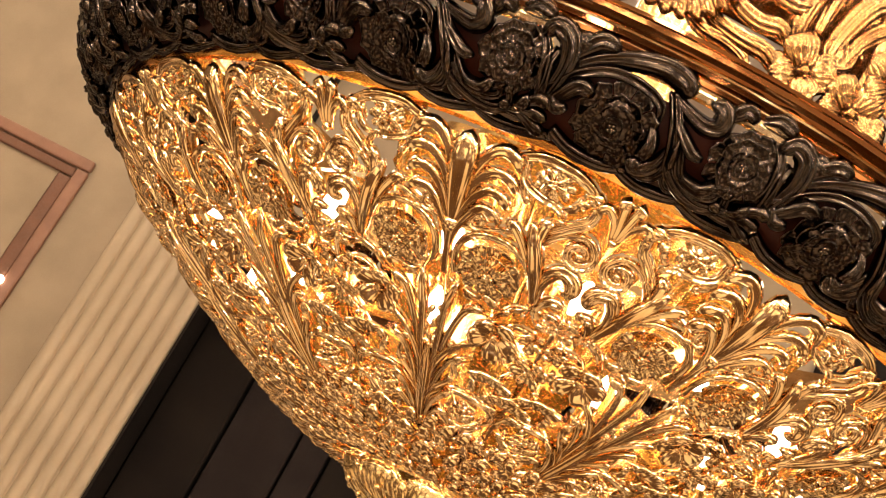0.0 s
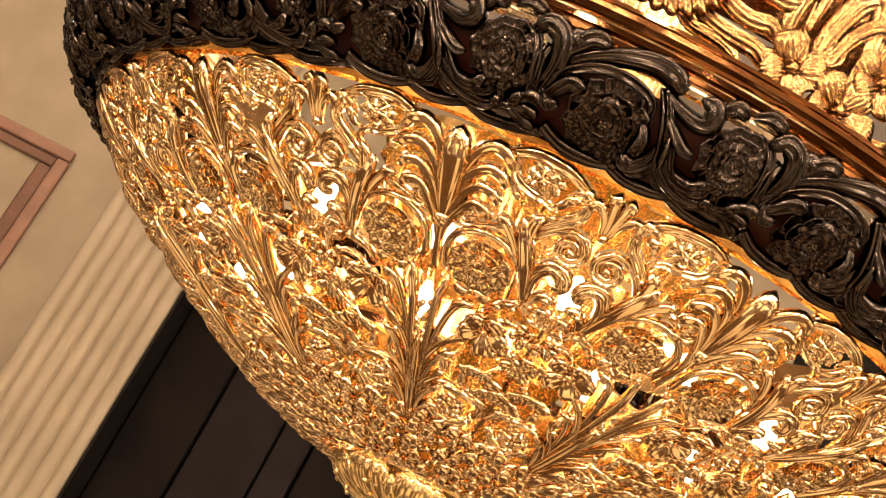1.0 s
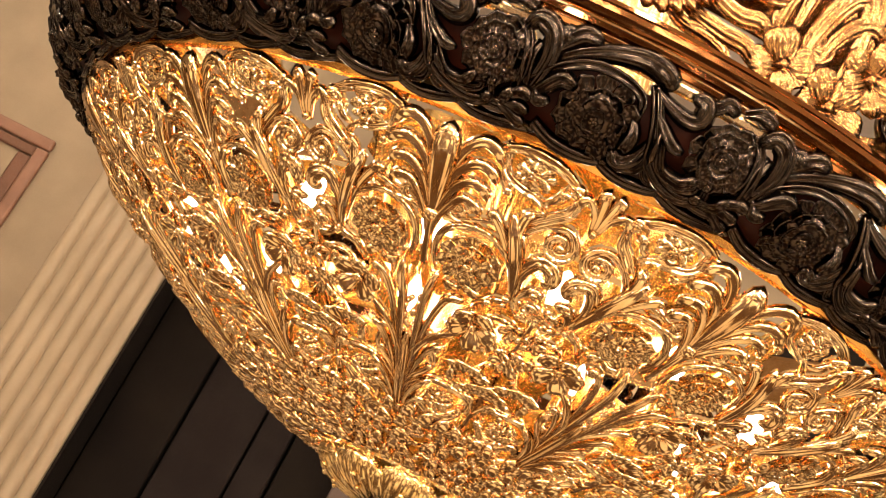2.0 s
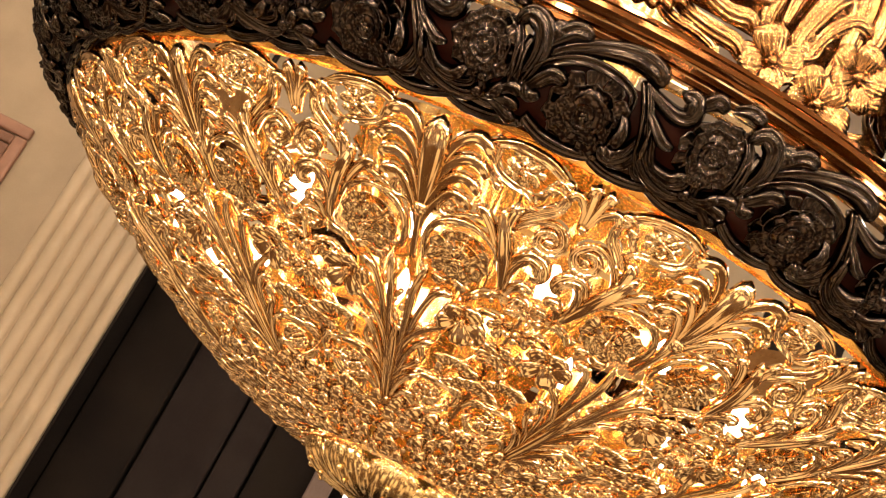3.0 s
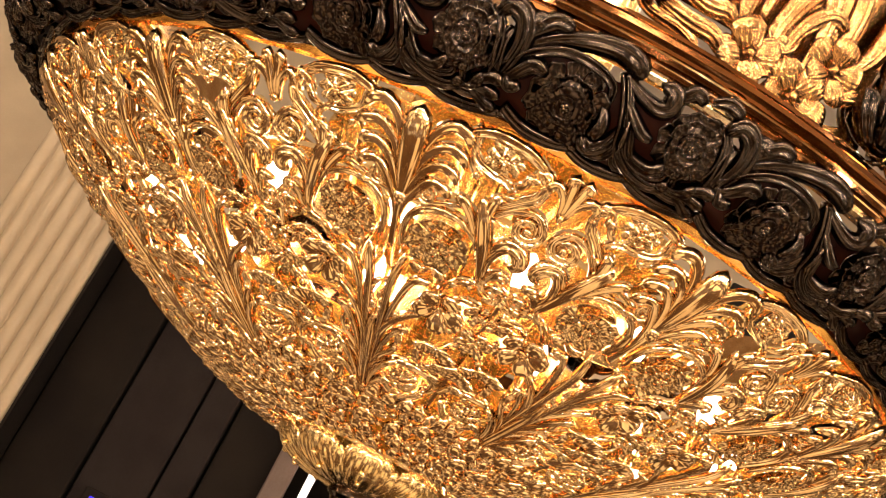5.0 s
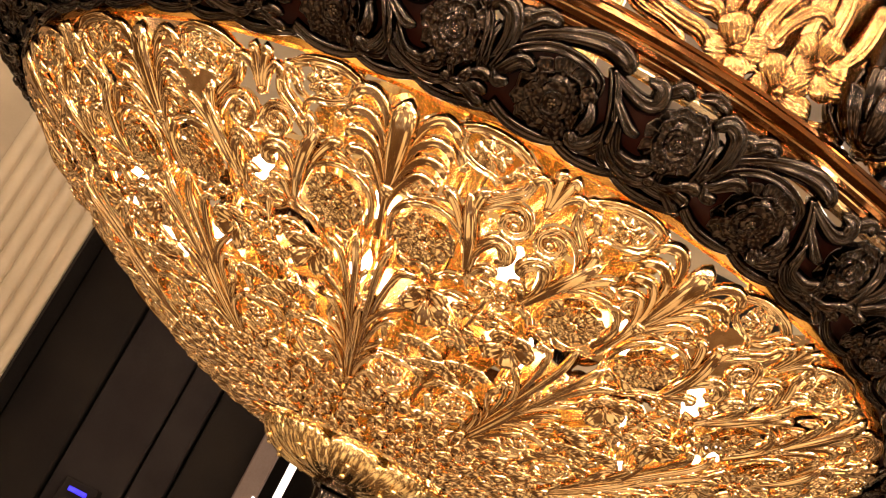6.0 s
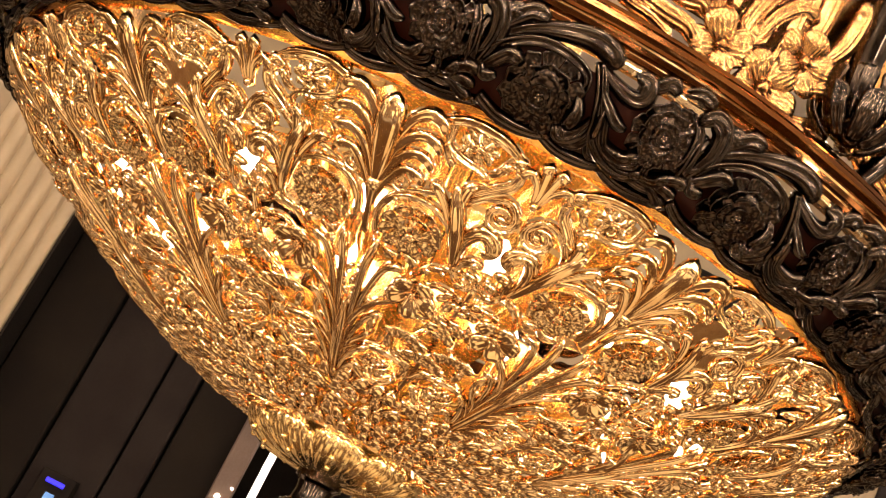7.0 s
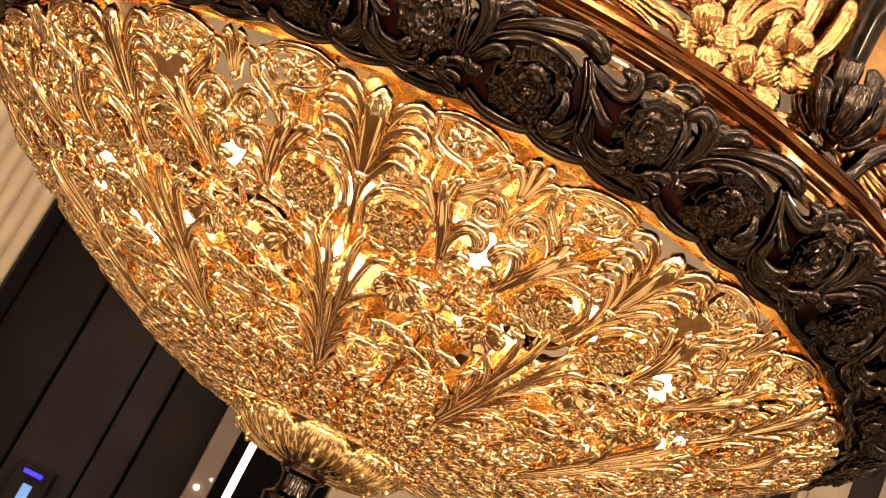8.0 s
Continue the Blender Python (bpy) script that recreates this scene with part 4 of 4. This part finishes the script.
for x, y, z, r in ((-0.49, 7.29, 1.84, 0.02), (-0.42, 7.29, 1.93, 0.009), (-3.68, 6.945, 2.45, 0.035)):
    bm = bmesh.new()
    bmesh.ops.create_uvsphere(bm, u_segments=16, v_segments=10, radius=r)
    me = bpy.data.meshes.new("spot_lamp")
    bm.to_mesh(me)
    me.materials.append(SPARK)
    sp = tagged(new("spot_lamp", me), "tiny round spot lamp, lit, on the wall", "spot lamp", "tiny spot lamps")
    sp.location = (x, y, z)
kiosk = tagged(box("display_kiosk", (-1.66, 7.32, 0), (-1.4, 7.5, 1.5), DARKM, bevel=0.015), "dark upright display kiosk with a blue sign and screen", "kiosk")
for nm, a, b, m in (("sign", (-1.6, 7.29, 1.41), (-1.46, 7.32, 1.445), glow("blue_glow", (0.03, 0.02, 1.0), 0.9)), ("screen", (-1.56, 7.3, 1.16), (-1.49, 7.32, 1.35), glow("screen_glow", (0.1, 0.22, 0.45), 0.9))):
    box(nm, a, b, m, bevel=0.008).parent = kiosk

box("wall_west", (-9.3, -7, 0), (-9, 7.3, 6), PANEL, kind="structure")
box("wall_east", (9, -7, 0), (9.3, 7.3, 6), PANEL, kind="structure")
box("wall_south", (-9, -7.3, 0), (9, -7, 6), PANEL, kind="structure")
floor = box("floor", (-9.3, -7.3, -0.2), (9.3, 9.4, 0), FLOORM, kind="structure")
# unseen dark slabs between cream marble rows, added to break up gold reflections
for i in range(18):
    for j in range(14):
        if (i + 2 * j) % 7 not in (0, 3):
            box("reflection_slab", (-9 + i, -7 + j, 0.0), (-8.004 + i, -6.004 + j, 0.004), FLOORD).parent = floor
box("ceiling", (-9.3, -7.3, 6), (9.3, 9.4, 6.2), CEIL, kind="structure")

DOWN = glow("downlight_glow", (1.0, 0.93, 0.82), 110)
for i in range(5):
    for j in range(5):
        x, y = -6 + 3 * i, -5.5 + 2.6 * j
        if abs(x) < 1 and abs(y) < 1:
            continue
        bm = bmesh.new()
        bmesh.ops.create_cone(bm, cap_ends=True, segments=20, radius1=0.09, radius2=0.09, depth=0.02)
        me = bpy.data.meshes.new("downlight")
        bm.to_mesh(me)
        me.materials.append(DOWN)
        d = tagged(new("downlight", me), "small round recessed ceiling downlight, lit", "downlight", "ceiling downlights")
        d.location = (x, y, 5.99)

# unseen pendant globes added in the hall to give the metal its highlights
PEND = glow("highlight_globe_glow", (1.0, 0.93, 0.82), 190)
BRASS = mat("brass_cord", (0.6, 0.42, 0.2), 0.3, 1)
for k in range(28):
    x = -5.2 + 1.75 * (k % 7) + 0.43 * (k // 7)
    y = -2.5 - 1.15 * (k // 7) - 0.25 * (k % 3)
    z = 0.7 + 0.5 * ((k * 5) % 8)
    pend = tagged(new("highlight_globe"), "round opal pendant globe on a brass cord, unseen, added to put highlights in the metal", "pendant lamp", "showroom pendant lamps")
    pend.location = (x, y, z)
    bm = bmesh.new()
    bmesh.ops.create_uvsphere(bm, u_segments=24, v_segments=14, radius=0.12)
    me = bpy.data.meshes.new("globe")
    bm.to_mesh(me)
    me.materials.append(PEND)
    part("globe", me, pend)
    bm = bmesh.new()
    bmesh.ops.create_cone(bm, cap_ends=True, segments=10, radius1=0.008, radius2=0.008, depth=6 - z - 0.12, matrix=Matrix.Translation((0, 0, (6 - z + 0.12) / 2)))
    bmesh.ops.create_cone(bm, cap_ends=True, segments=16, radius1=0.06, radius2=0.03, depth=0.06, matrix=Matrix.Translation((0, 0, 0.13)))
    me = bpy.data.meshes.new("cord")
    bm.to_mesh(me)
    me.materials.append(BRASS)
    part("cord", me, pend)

# unseen glowing panels added on the walls for the metal to reflect
REFLECT_GLOW = glow("reflection_panel_glow", (1.0, 0.87, 0.68), 4)
for x, y, sx, sy in ((-6, -6.97, 0.7, 0.06), (-3.6, -6.97, 0.7, 0.06), (-1.2, -6.97, 0.7, 0.06), (1.2, -6.97, 0.7, 0.06), (3.6, -6.97, 0.7, 0.06), (6, -6.97, 0.7, 0.06),
                     (-8.97, -4.5, 0.06, 0.7), (-8.97, -1.5, 0.06, 0.7), (8.97, -4.5, 0.06, 0.7), (8.97, -1.5, 0.06, 0.7)):
    tagged(box("reflection_panel", (x - sx / 2, y - sy / 2, 0.5), (x + sx / 2, y + sy / 2, 3.3), REFLECT_GLOW, bevel=0.02), "tall glowing panel on a brown wall, unseen, added for the metal to reflect", "wall light", "showroom wall lights")
